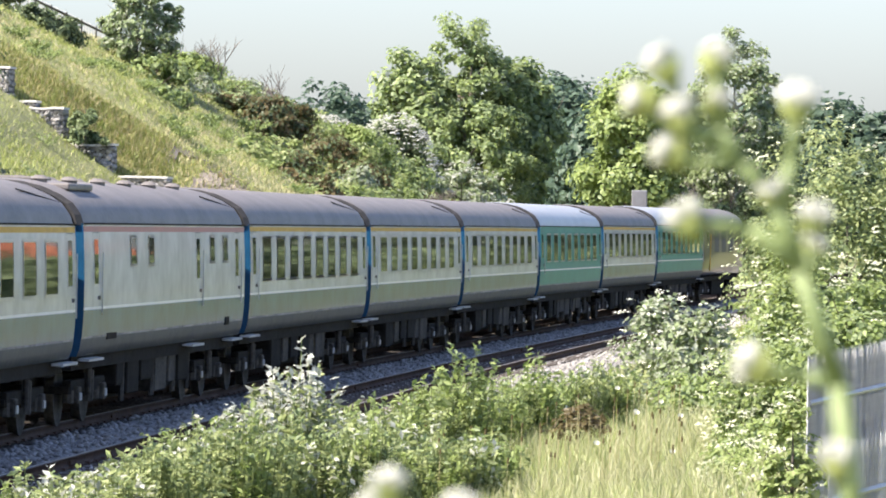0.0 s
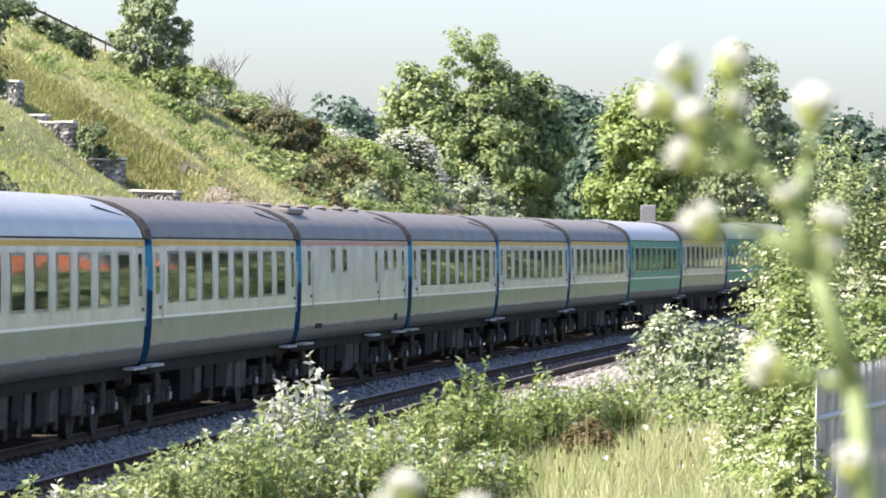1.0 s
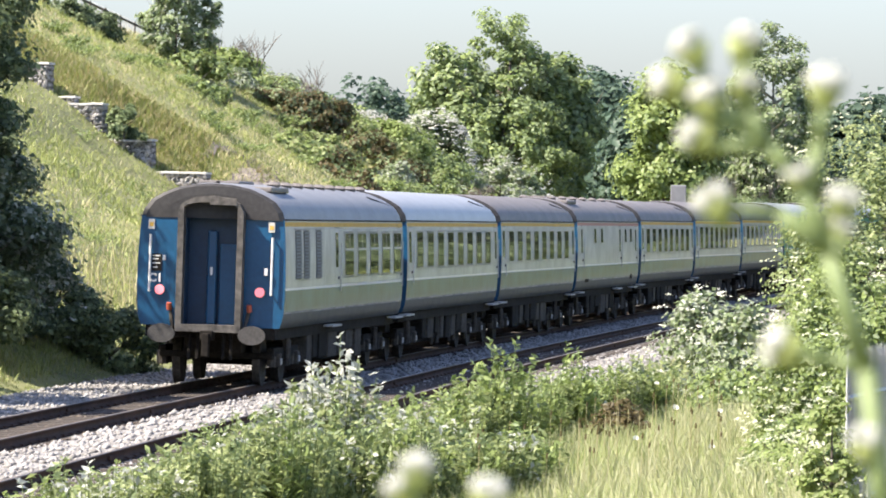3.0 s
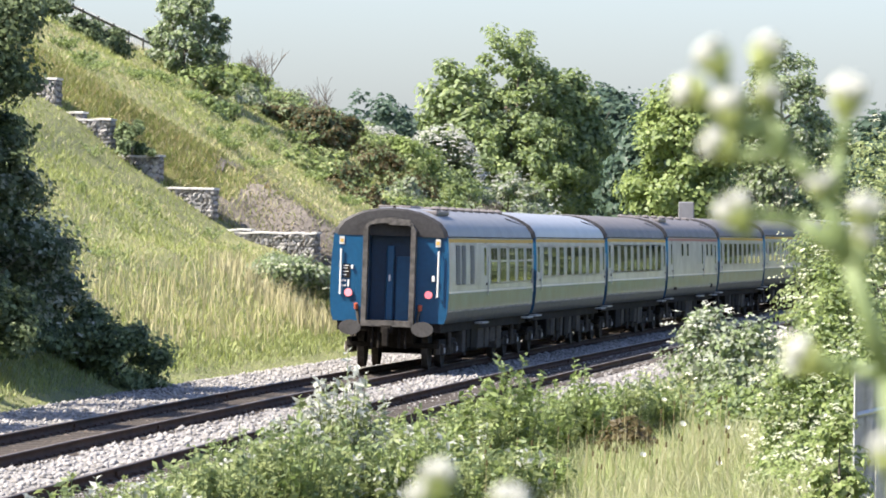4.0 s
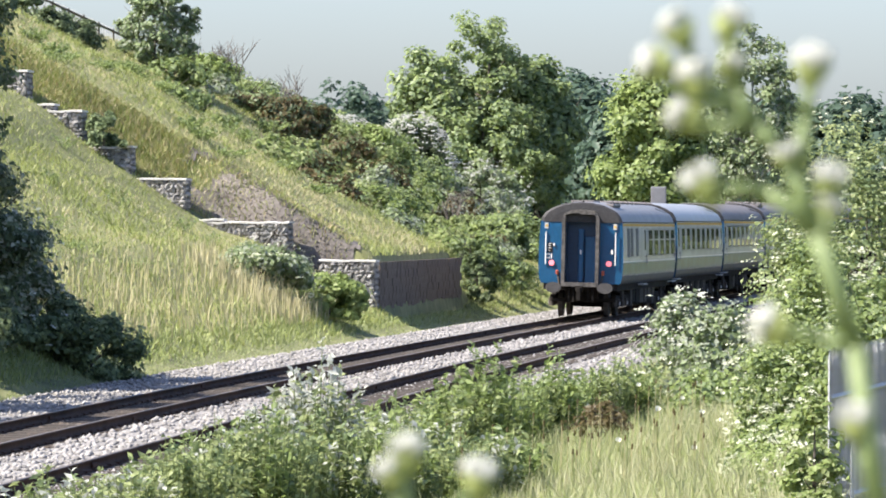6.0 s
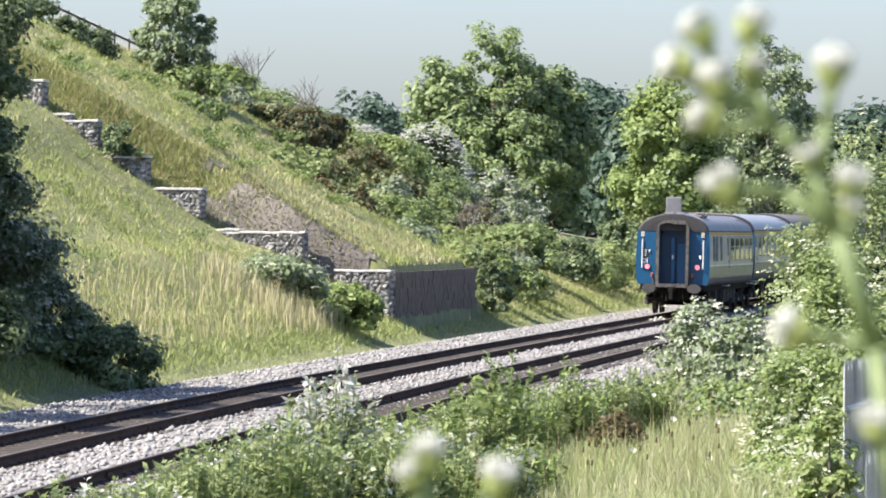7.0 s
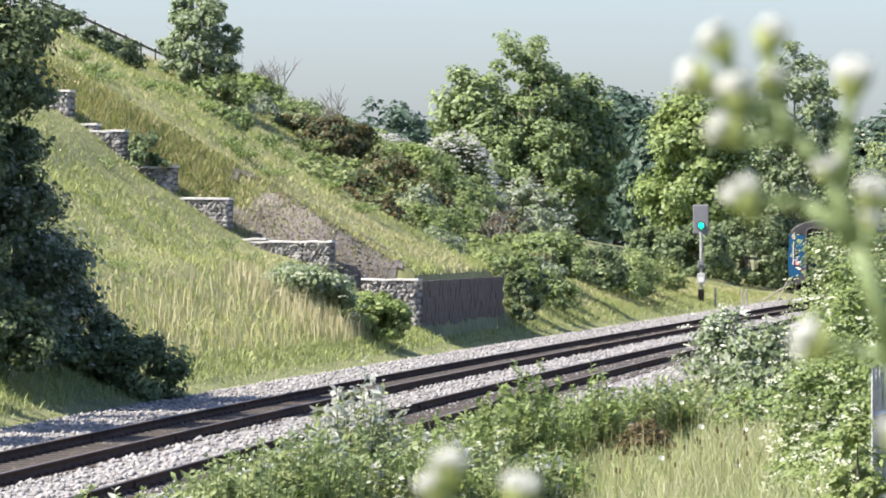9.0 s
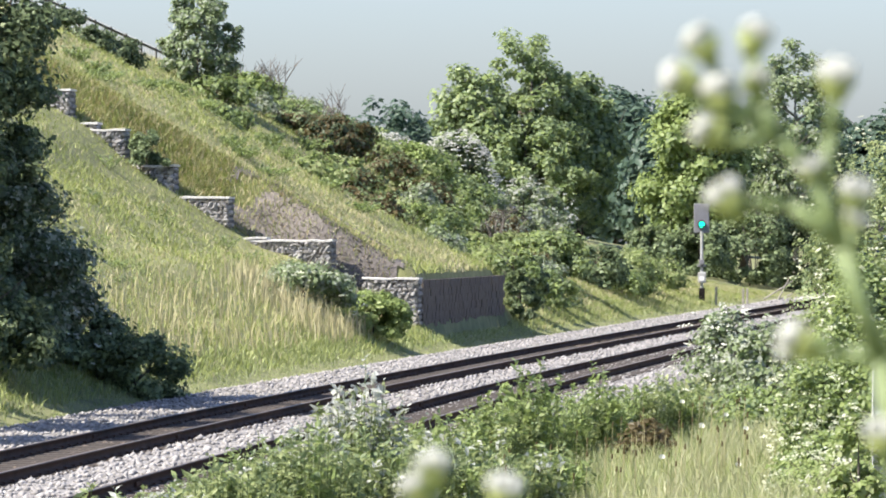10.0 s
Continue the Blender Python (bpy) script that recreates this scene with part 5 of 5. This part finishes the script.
# leafy patches in the bank grass
gp = np.random.default_rng(4)
for i in range(44):
    s_, o_ = gp.uniform(104, 152), gp.uniform(-20, -9.5)
    shoots("weed_clump", place(s_, o_, -0.05), 200 + i, gp.uniform(0.35, 0.7), gp.uniform(0.5, 1.2), 40, (M_LEAFLIGHT, M_LEAF, 0.4), "leafy nettles among the bank grass", "weeds", leaf=0.07, long=1.8, group="weeds on the bank", each=9)
for i in range(16):
    s_, o_ = gp.uniform(60, 98), gp.uniform(-15, -7)
    shoots("weed_clump", place(s_, o_, -0.05), 260 + i, gp.uniform(0.3, 0.6), gp.uniform(0.4, 0.8), 14, (M_LEAFLIGHT, M_LEAF, 0.5), "thin trailing bramble shoots in the grass", "weeds", leaf=0.055, long=1.7, group="weeds on the bank", each=8, lean=1.5)


# ---- signal ----
def signal():
    at = spot(12.25, 266.5) - Vector((0, 0, 0.3))
    root = tagged(new("railway_signal"), "grey post colour-light signal showing green", "signal")
    root.matrix_world = Matrix.Translation((at.x, at.y, at.z)) @ Matrix.Rotation(radians(-4), 4, "Z")
    M_SIG = material("signal_grey", (0.17, 0.17, 0.18), 0.5, vary=0.2)
    M_POST = material("galvanised_post", (0.42, 0.42, 0.4), 0.5, metal=0.3, vary=0.25)
    M_GREENLIGHT = material("green_lens", (0.0, 0.9, 0.55), 0.2, vary=0.05, emit=1.1)
    part("post", rod((0, 0, 0.9), (0, 0, 3.7), 0.075, seg=12), M_POST, root)
    part("base", boxes((-0.14, 0.14, -0.14, 0.14, -0.2, 1.0), bevel=0.02), M_BLACK, root)
    part("relay_box", boxes((-0.18, 0.2, -0.2, 0.16, 1.25, 1.75), bevel=0.03), M_POST, root)
    part("bracket", boxes((-0.2, 0.2, -0.15, 0.15, 2.0, 2.12), (-0.12, 0.12, -0.2, 0.1, 2.12, 2.35), bevel=0.02), M_SIG, root)
    head = part("head", boxes((-0.38, 0.36, -0.02, 0.1, 3.6, 5.0), bevel=0.05), M_SIG, root, "grey signal backplate")
    for z, m in ((4.0, M_GREENLIGHT),):
        part("hood", ring(0.17, z - 0.12, z + 0.2, -0.25, -0.02, 0.04), M_BLACK, head)
        part("lens", rod((0, -0.03, z), (0, -0.05, z), 0.15, seg=20), m, head)
    part("plate", boxes((-0.1, 0.12, -0.22, -0.2, 1.35, 1.55)), M_WHITE, root)


signal()


def marker_posts():
    for x, y in ((12.95, 267), (14.5, 272), (14.7, 272)):
        at = spot(x, y)
        m = tagged(new("marker_post"), "short weathered wooden post in the lineside grass", "post", "posts beside the signal")
        m.location = at
        part("post", boxes((-0.05, 0.05, -0.05, 0.05, 0, 0.95), bevel=0.015), M_PALEBARK, m)


marker_posts()
for i, (x, dx, dz) in enumerate(((17.6, 1.5, 0.9), (18.2, 0.9, 0.35), (18.3, 0.6, 1.1))):
    at = spot(x - 1.2, 288)
    b = tagged(new("dead_branch"), "bleached dead branch lying by the track", "branch", "dead branches")
    b.location = at
    part("limb", rod((0, 0, 0.1), (dx, 0.2, 0.15 + dz), 0.05, 0.025, 7), M_PALEBARK, b)


# ---- bare twigs on the crest ----
def dead_bush(x, y, h, seed):
    g = random.Random(seed)
    root = tagged(new("bare_shrub"), "leafless grey shrub with forked twigs on the bank", "shrub", "bare shrubs on the bank")
    root.location = spot(x, y)
    for i in range(9):
        a, l = g.uniform(0, 6.28), h * g.uniform(0.6, 1.0)
        p = Vector((math.cos(a) * l * 0.22, math.sin(a) * l * 0.22, l * 0.62))
        bm = rod((0, 0, 0), p, 0.035, 0.022, 5)
        for k in range(3):
            q = p + Vector((g.uniform(-0.25, 0.25) * l, g.uniform(-0.25, 0.25) * l, g.uniform(0.15, 0.4) * l))
            cyl(bm, p, q, 0.02, 0.008, 4)
            cyl(bm, p.lerp(q, 0.6), q + Vector((g.uniform(-0.12, 0.12) * l, 0, g.uniform(-0.02, 0.12) * l)), 0.012, 0.006, 4)
        part("branch", bm, M_TWIG, root)


M_TWIG = material("grey_twig", (0.16, 0.14, 0.12), 0.9, vary=0.4, scale=3, fine=20)
for i, (x, y, h) in enumerate(((-7.0, 232, 2.6), (-7.6, 235, 2.2), (-4.9, 240, 2.6), (2.2, 238, 2.2), (2.9, 243, 2.0), (17.8, 322, 5.5), (19.6, 322, 6.5))):
    dead_bush(x, y, h, i)


# ---- fence on the crest ----
def crest_fence():
    root = tagged(new("crest_fence"), "old fence with dark rail and pale palings on the bank crest", "fence")
    M_PALING = material("weathered_paling", (0.5, 0.49, 0.45), 0.9, vary=0.3, objrand=0.5)
    stations = np.arange(116, 153, 3.0)
    feet = [place(s, -23.0) for s in stations]
    tops = [12.75 - 0.055 * (s - 116) for s in stations]
    paling = bm_mesh("paling", boxes((-0.016, 0.016, -0.008, 0.008, -0.75, 0.12), bevel=0.005), M_PALING)
    for a, b, za, zb in zip(feet[:-1], feet[1:], tops[:-1], tops[1:]):
        part("post", rod((a.x, a.y, a.z - 0.3), (a.x, a.y, max(za, a.z) + 0.1), 0.05, seg=8), M_BARK, root)
        part("rail", rod((a.x, a.y - 0.06, za), (b.x, b.y - 0.06, zb), 0.05, seg=6), M_BARK, root)
        for i in range(9):
            t = (i + 0.5) / 9
            p = a.lerp(b, t)
            o = part("paling", paling, None, root)
            o.location = (p.x, p.y, za + (zb - za) * t)


crest_fence()


# ---- lineside plants near the camera ----
WEEDS = "lineside weeds"
gw = np.random.default_rng(12)


def near_plant(name, px_x, d, top, rx, seed, mat, label, leaf=0.07, clumps=40, per=90, **more):
    """A plant on the line of sight px_x (metres aside at 100 m), d metres away, top: its height over the rails."""
    x = px_x * d / 100
    at = spot(x, d)
    return plant(name, at, seed, top - at.z, rx, rx, clumps, per, leaf, mat, label, more.pop("cat", "bush"), trunk=more.pop("trunk", 0.03), clear=0.0, **more)


def near_shoots(name, px_x, d, top, r, n, seed, mats, label, cat="bush", **more):
    at = spot(px_x * d / 100, d)
    return shoots(name, at, seed, (top - at.z) * 1.13, r, n, mats, label, cat, **more)


near_shoots("buddleia_bush", -1.55, 62, 1.9, 0.55, 90, 301, (M_WEED, M_SILVER, 0.6), "leafy shrub with white-backed young leaves", each=34, leaf=0.055)
near_shoots("buddleia_bush", -2.35, 61, 1.4, 0.5, 50, 302, (M_WEED, M_SILVER, 0.5), "leafy shrub with white-backed young leaves", each=32, leaf=0.055)
near_shoots("buddleia_bush", -1.15, 63, 1.4, 0.5, 50, 303, (M_WEED, M_SILVER, 0.4), "leafy green lineside shrub", each=32, leaf=0.055)
near_shoots("sapling", 1.55, 75, 1.75, 0.45, 46, 304, (M_LEAFLIGHT, M_LEAF, 0.4), "upright leafy sapling beside the near track", leaf=0.05, each=32)
near_shoots("sapling", 0.95, 74, 1.3, 0.55, 50, 305, (M_WEED, M_LEAFLIGHT, 0.5), "leafy green sapling beside the near track", leaf=0.05, each=30)
near_shoots("sapling", 2.75, 82, 1.5, 0.4, 30, 306, (M_LEAFLIGHT, M_LEAF, 0.3), "small light green sapling beside the near track", leaf=0.05, each=28)
near_plant("sorrel_clump", 3.6, 80, 0.75, 0.5, 307, M_LEAFBROWN, "reddish brown seeding dock plants in the grass", leaf=0.06, clumps=18, per=40, clump=0.18)
near_plant("bush", 5.05, 96, 2.1, 0.75, 308, M_LEAF, "grey-green shrub with white flowers by the track", second=M_LEAFGREY, share=0.45, bloom=M_BLOOM, blooms=60, bloom_size=0.09, leaf=0.075, clumps=60, per=70, clump=0.28)
near_plant("bush", 5.75, 94, 2.0, 0.7, 309, M_LEAFGREY, "grey-green shrub with white flowers by the track", second=M_LEAF, share=0.6, bloom=M_BLOOM, blooms=30, bloom_size=0.08, leaf=0.075, clumps=50, per=70, clump=0.26)
near_plant("bush", 5.75, 86, 1.1, 0.7, 311, M_LEAFLIGHT, "leafy green shrub in the meadow", second=M_LEAF, share=0.5, leaf=0.07, clumps=46, per=70, clump=0.26)
near_plant("dogwood_bush", 8.3, 72, 4.25, 1.2, 312, M_WEED, "tall leafy bush dotted with flat cream flower heads", second=M_LEAF, share=0.4, bloom=M_CREAM, blooms=270, bloom_size=0.072, leaf=0.044, clumps=149, per=192, clump=0.34)
near_plant("dogwood_bush", 7.5, 70, 3.1, 0.65, 313, M_LEAFLIGHT, "leafy bush dotted with flat cream flower heads", second=M_LEAF, share=0.4, bloom=M_CREAM, blooms=150, bloom_size=0.072, leaf=0.044, clumps=92, per=176, clump=0.3)
near_plant("dogwood_bush", 7.2, 66, 1.9, 0.65, 314, M_LEAFLIGHT, "leafy bush dotted with flat cream flower heads", second=M_LEAF, share=0.4, bloom=M_CREAM, blooms=150, bloom_size=0.065, leaf=0.041, clumps=92, per=176, clump=0.28)
near_plant("dogwood_bush", 7.0, 62, 1.1, 0.55, 315, M_LEAFLIGHT, "low leafy bush with cream flower heads", second=M_LEAF, share=0.3, bloom=M_CREAM, blooms=150, bloom_size=0.058, leaf=0.051, clumps=64, per=128, clump=0.26)
near_plant("dogwood_bush", 8.6, 64, 2.6, 0.9, 316, M_LEAFLIGHT, "leafy bush dotted with cream flower heads", second=M_LEAF, share=0.4, bloom=M_CREAM, blooms=150, bloom_size=0.065, leaf=0.054, clumps=69, per=128, clump=0.3)
for i, (px_x, d, top, r, b) in enumerate(((6.85, 60, 0.8, 0.5, M_CREAM), (7.15, 58, 0.95, 0.55, M_CREAM), (7.6, 57, 1.0, 0.55, M_BLOOM), (7.2, 55, 0.6, 0.5, M_BLOOM), (7.9, 58, 1.3, 0.6, M_CREAM), (6.95, 66, 1.25, 0.5, M_CREAM))):
    near_plant("dogwood_bush", px_x, d, top, r, 330 + i, M_LEAFLIGHT, "low leafy bush with pale flower heads at the meadow edge", second=M_WEED, share=0.4, bloom=b, blooms=70, bloom_size=0.054, leaf=0.041, clumps=57, per=128, clump=0.24)
# low weeds in front of the near track
for i in range(80):
    px_x = -6.6 + 8.6 * (i / 79) + gw.uniform(-0.15, 0.15)
    d = 54.5 + 8.0 * np.clip((px_x + 6.6) / 6.5, 0, 1.3) + gw.uniform(-1.5, 1.5)
    line_y = np.interp(px_x, [-6.6, -4.9, -3.8, -2.6, -1.0, 0.4, 2.0], [462, 425, 375, 330, 335, 340, 350]) + gw.uniform(-12, 55)
    top = 3.272 - line_y / 9965 * d
    near_shoots("weed_clump", px_x, d, top, gw.uniform(0.3, 0.5), 34, 400 + i, (M_WEED if i % 3 else M_LEAFLIGHT, M_SILVER if px_x < -4.6 and i % 2 else M_SILVER if i % 4 == 0 else M_LEAF, 0.3),
                "leafy green weeds on the lineside", cat="weeds", leaf=0.045, each=24, group=WEEDS)
for i in range(30):
    px_x = -1.2 + 5.6 * i / 29 + gw.uniform(-0.1, 0.1)
    d = 68 + 20 * i / 29 + gw.uniform(-2, 3)
    line_y = np.interp(px_x, [-1.2, 0.2, 1.2, 2.2, 3.2, 4.4], [300, 285, 265, 252, 238, 215]) + gw.uniform(-8, 30)
    near_shoots("weed_clump", px_x, d, max(0.25, 3.272 - line_y / 9965 * d), gw.uniform(0.35, 0.6), 34, 500 + i, (M_WEED if i % 2 else M_LEAFLIGHT, M_LEAFGREY if i % 5 == 0 else M_LEAF, 0.3),
                "leafy green weeds beside the near track", cat="weeds", leaf=0.045, each=20, group=WEEDS)
# white bindweed and dock heads in the meadow
for i in range(18):
    px_x, d = gw.uniform(3.4, 7.0), gw.uniform(64, 100)
    f = tagged(new("white_flower"), "white bindweed flower above the meadow grass", "flower", "white flowers in the meadow")
    at = spot(px_x * d / 100, d)
    f.location = at
    h = gw.uniform(0.45, 0.8)
    part("stem", rod((0, 0, 0), (0.02, 0, h), 0.006, 0.004, 5), M_GRASS, f)
    bm = bmesh.new()
    bmesh.ops.create_cone(bm, segments=9, radius1=0.008, radius2=0.036, depth=0.04, cap_ends=False, matrix=Matrix.Translation((0.02, -0.02, h)) @ Matrix.Rotation(radians(50), 4, "X"))
    part("corolla", bm, M_BLOOM, f)
for i in range(80):
    px_x, d = gw.uniform(0.6, 5.4), gw.uniform(62, 84)
    f = tagged(new("plantain"), "dark brown seed head on a thin stem", "plant", "seed heads in the meadow")
    f.location = spot(px_x * d / 100, d)
    h = gw.uniform(0.5, 0.85)
    part("stem", rod((0, 0, 0), (0.02, 0.0, h), 0.005, 0.004, 5), M_STRAW, f)
    part("seed_head", rod((0.02, 0, h), (0.025, 0, h + 0.06), 0.014, 0.01, 7), M_LEAFBROWN, f)


# ---- galvanised palisade fence ----
def palisade(x0, y0, x1, y1, z_top, z_end, n, label):
    root = tagged(new("palisade_fence"), label, "fence", "palisade fence panels")
    bm = bmesh.new()
    w = 0.035
    prof = [(-w, 0.0), (-w * 0.5, 0.018), (0.0, 0.004), (w * 0.5, 0.018), (w, 0.0)]
    zs = [(-2.0, 1.0), (-0.12, 1.0)]
    rows = [[bm.verts.new((x * k, y, z)) for x, y in prof] for z, k in zs]
    tips = [bm.verts.new((-w, 0.002, -0.02)), bm.verts.new((0.0, 0.004, 0.0)), bm.verts.new((w, 0.002, -0.02))]
    for i in range(4):
        bm.faces.new((rows[0][i], rows[0][i + 1], rows[1][i + 1], rows[1][i]))
    r = rows[1]
    bm.faces.new((r[0], r[1], tips[0]))
    bm.faces.new((r[1], r[2], r[3], tips[1]))
    bm.faces.new((r[3], r[4], tips[2]))
    bmesh.ops.solidify(bm, geom=bm.faces[:], thickness=0.004)
    pale = bm_mesh("pale", bm, M_GALVANISED)
    a = math.atan2(y1 - y0, x1 - x0)
    g = random.Random(n)
    for i in range(n):
        t = i / (n - 1)
        o = part("pale", pale, None, root)
        o.matrix_local = Matrix.Translation((x0 + (x1 - x0) * t, y0 + (y1 - y0) * t, z_top + (z_end - z_top) * t + g.uniform(-0.01, 0.01))) @ Matrix.Rotation(a, 4, "Z")
    for dz in (-0.45, -1.6):
        part("rail", rod((x0, y0 + 0.03, z_top + dz), (x1, y1 + 0.03, z_end + dz), 0.03, seg=4), M_GALVANISED, root)
    part("post", boxes((x1 - 0.05, x1 + 0.05, y1 + 0.02, y1 + 0.12, z_end - 2.2, z_end - 0.05)), M_GALVANISED, root)


M_GALVANISED = material("galvanised_steel", (0.53, 0.53, 0.53), 0.55, metal=0.0, vary=0.25, scale=3, fine=30, objrand=0.3)
palisade(3.83, 50.0, 4.75, 52.6, 2.2, 2.3, 46, "grey galvanised steel palisade fence panel facing the meadow")
palisade(3.5, 43.4, 4.2, 45.0, 1.66, 1.74, 28, "grey galvanised steel palisade fence panel among weeds")


near_plant("dogwood_bush", 7.38, 47.5, 1.75, 0.2, 345, M_LEAFLIGHT, "leafy flowering shoots growing up before the steel fence", second=M_WEED, share=0.4, bloom=M_CREAM, blooms=30, bloom_size=0.05, leaf=0.042, clumps=40, per=70, clump=0.12)


# ---- the flowering stem close to the camera ----
def near_flower():
    """Blossoming stems two metres from the lens. Places are metres aside and above the eye at that distance."""
    root = tagged(new("cow_parsley"), "pale green flowering stems with white bud clusters", "plant")
    M_STEM = material("pale_green_stem", (0.15, 0.22, 0.07), 0.5, vary=0.25, scale=60, fine=300, tint=(0.27, 0.34, 0.14), trans=0.2)
    M_CALYX = material("green_calyx", (0.2, 0.27, 0.06), 0.5, vary=0.3, scale=80, fine=300, tint=(0.42, 0.46, 0.16), trans=0.2)
    M_PETAL = material("white_petals", (0.46, 0.48, 0.39), 0.6, vary=0.2, scale=80, fine=300, tint=(0.7, 0.7, 0.64), trans=0.25)
    k = 2.0 / 9965

    def at(px, py, dy=0.0):
        return Vector(((px - 784) * k, 2.0 + dy, 3.272 + (430.5 - py) * k))

    def stem(points, r0, r1):
        bm = bmesh.new()
        n = len(points)
        for i in range(n - 1):
            cyl(bm, at(*points[i]), at(*points[i + 1]), r0 + (r1 - r0) * i / (n - 1), r0 + (r1 - r0) * (i + 1) / (n - 1), 8)
            bmesh.ops.create_icosphere(bm, subdivisions=1, radius=r0 + (r1 - r0) * (i + 1) / (n - 1), matrix=Matrix.Translation(at(*points[i + 1])))
        part("stem", bm, M_STEM, root, smooth=True)

    def head(px, py, r, dx=0.0, dz=1.0, seed=0):
        g = random.Random(seed)
        c, up = at(px, py), Vector((dx, -0.25, dz)).normalized()
        bm = bmesh.new()
        q = up.to_track_quat("Z", "Y").to_matrix().to_4x4()
        bmesh.ops.create_cone(bm, cap_ends=True, segments=12, radius1=r * 0.25, radius2=r * 0.85, depth=r * 1.3, matrix=Matrix.Translation(c - up * r * 0.55) @ q)
        h = part("bud_cluster", bm, M_CALYX, root, smooth=True)
        bm = bmesh.new()
        for i in range(22):
            a, e = g.uniform(0, 6.28), g.uniform(0.25, 1.0)
            d = q.to_3x3() @ Vector((math.cos(a) * math.sqrt(1 - e * e), math.sin(a) * math.sqrt(1 - e * e), e * 0.75))
            bmesh.ops.create_icosphere(bm, subdivisions=1, radius=r * g.uniform(0.2, 0.32), matrix=Matrix.Translation(c + d * r * 0.75 + up * r * 0.12))
        part("petals", bm, M_PETAL, h, "white petals", smooth=True)

    stem([(1640, 1400), (1610, 1000), (1560, 640), (1490, 440), (1440, 310), (1375, 240), (1330, 205)], 0.0046, 0.0022)
    stem([(1375, 240), (1345, 190), (1335, 90)], 0.0036, 0.002)
    stem([(1345, 200), (1290, 190), (1255, 100)], 0.003, 0.0016)
    stem([(1340, 210), (1280, 200), (1222, 165)], 0.003, 0.0016)
    stem([(1375, 240), (1300, 250), (1262, 240)], 0.0028, 0.0016)
    stem([(1455, 330), (1470, 240), (1480, 165)], 0.0032, 0.0018)
    stem([(1490, 430), (1400, 365), (1300, 355)], 0.0034, 0.0018)
    stem([(1500, 450), (1512, 400), (1512, 360)], 0.003, 0.0018)
    stem([(1565, 640), (1500, 625), (1425, 610)], 0.003, 0.0018)
    stem([(1600, 900), (1575, 830), (1562, 790)], 0.003, 0.002)
    stem([(760, 1300), (765, 1000), (765, 870)], 0.003, 0.002)
    stem([(765, 1000), (850, 930), (892, 890)], 0.0026, 0.0016)
    stem([(765, 960), (745, 910), (738, 880)], 0.0022, 0.0016)
    heads = [(1243, 78, 0.0068, -0.5, 1), (1335, 66, 0.0066, 0.2, 1), (1203, 140, 0.0068, -1, 0.4), (1275, 166, 0.0072, -0.2, 1), (1338, 140, 0.0052, 0.3, 0.4),
             (1255, 232, 0.007, -0.9, 0.5), (1481, 140, 0.0074, 0.1, 1), (1286, 350, 0.0072, -0.6, 1), (1512, 345, 0.0066, 0.2, 1), (1436, 300, 0.0055, -0.3, 1),
             (1514, 392, 0.005, 0.3, 0.6), (1410, 605, 0.0075, -1, 0.5), (1562, 772, 0.0072, -0.2, 1), (766, 832, 0.0072, 0.0, 1), (738, 864, 0.006, -0.5, 0.8), (893, 872, 0.0068, 0.1, 1)]
    for i, (x, y, r, dx, dz) in enumerate(heads):
        head(x, y, r * 1.15, dx, dz, i)
    return root


FLOWER = near_flower()


# ---- what moves ----
def motions():
    for i, c in enumerate(TRAIN):
        rows = []
        for k in range(21):
            t = k * 0.5
            s = -53.85 + 26.852 * t + 0.0561 * t * t + (i + 0.5) * PITCH
            x, y, a = track(s)
            rows.append((t, Matrix.Translation((x, y, float(rise(s)))) @ Matrix.Rotation(-a, 4, "Z") @ Matrix.Rotation(CANT, 4, "Y")))
        walk(c, rows)
    walk(FLOWER, [(t, pose(x, 0.0, z)) for t, x, z in SWAY])


motions()
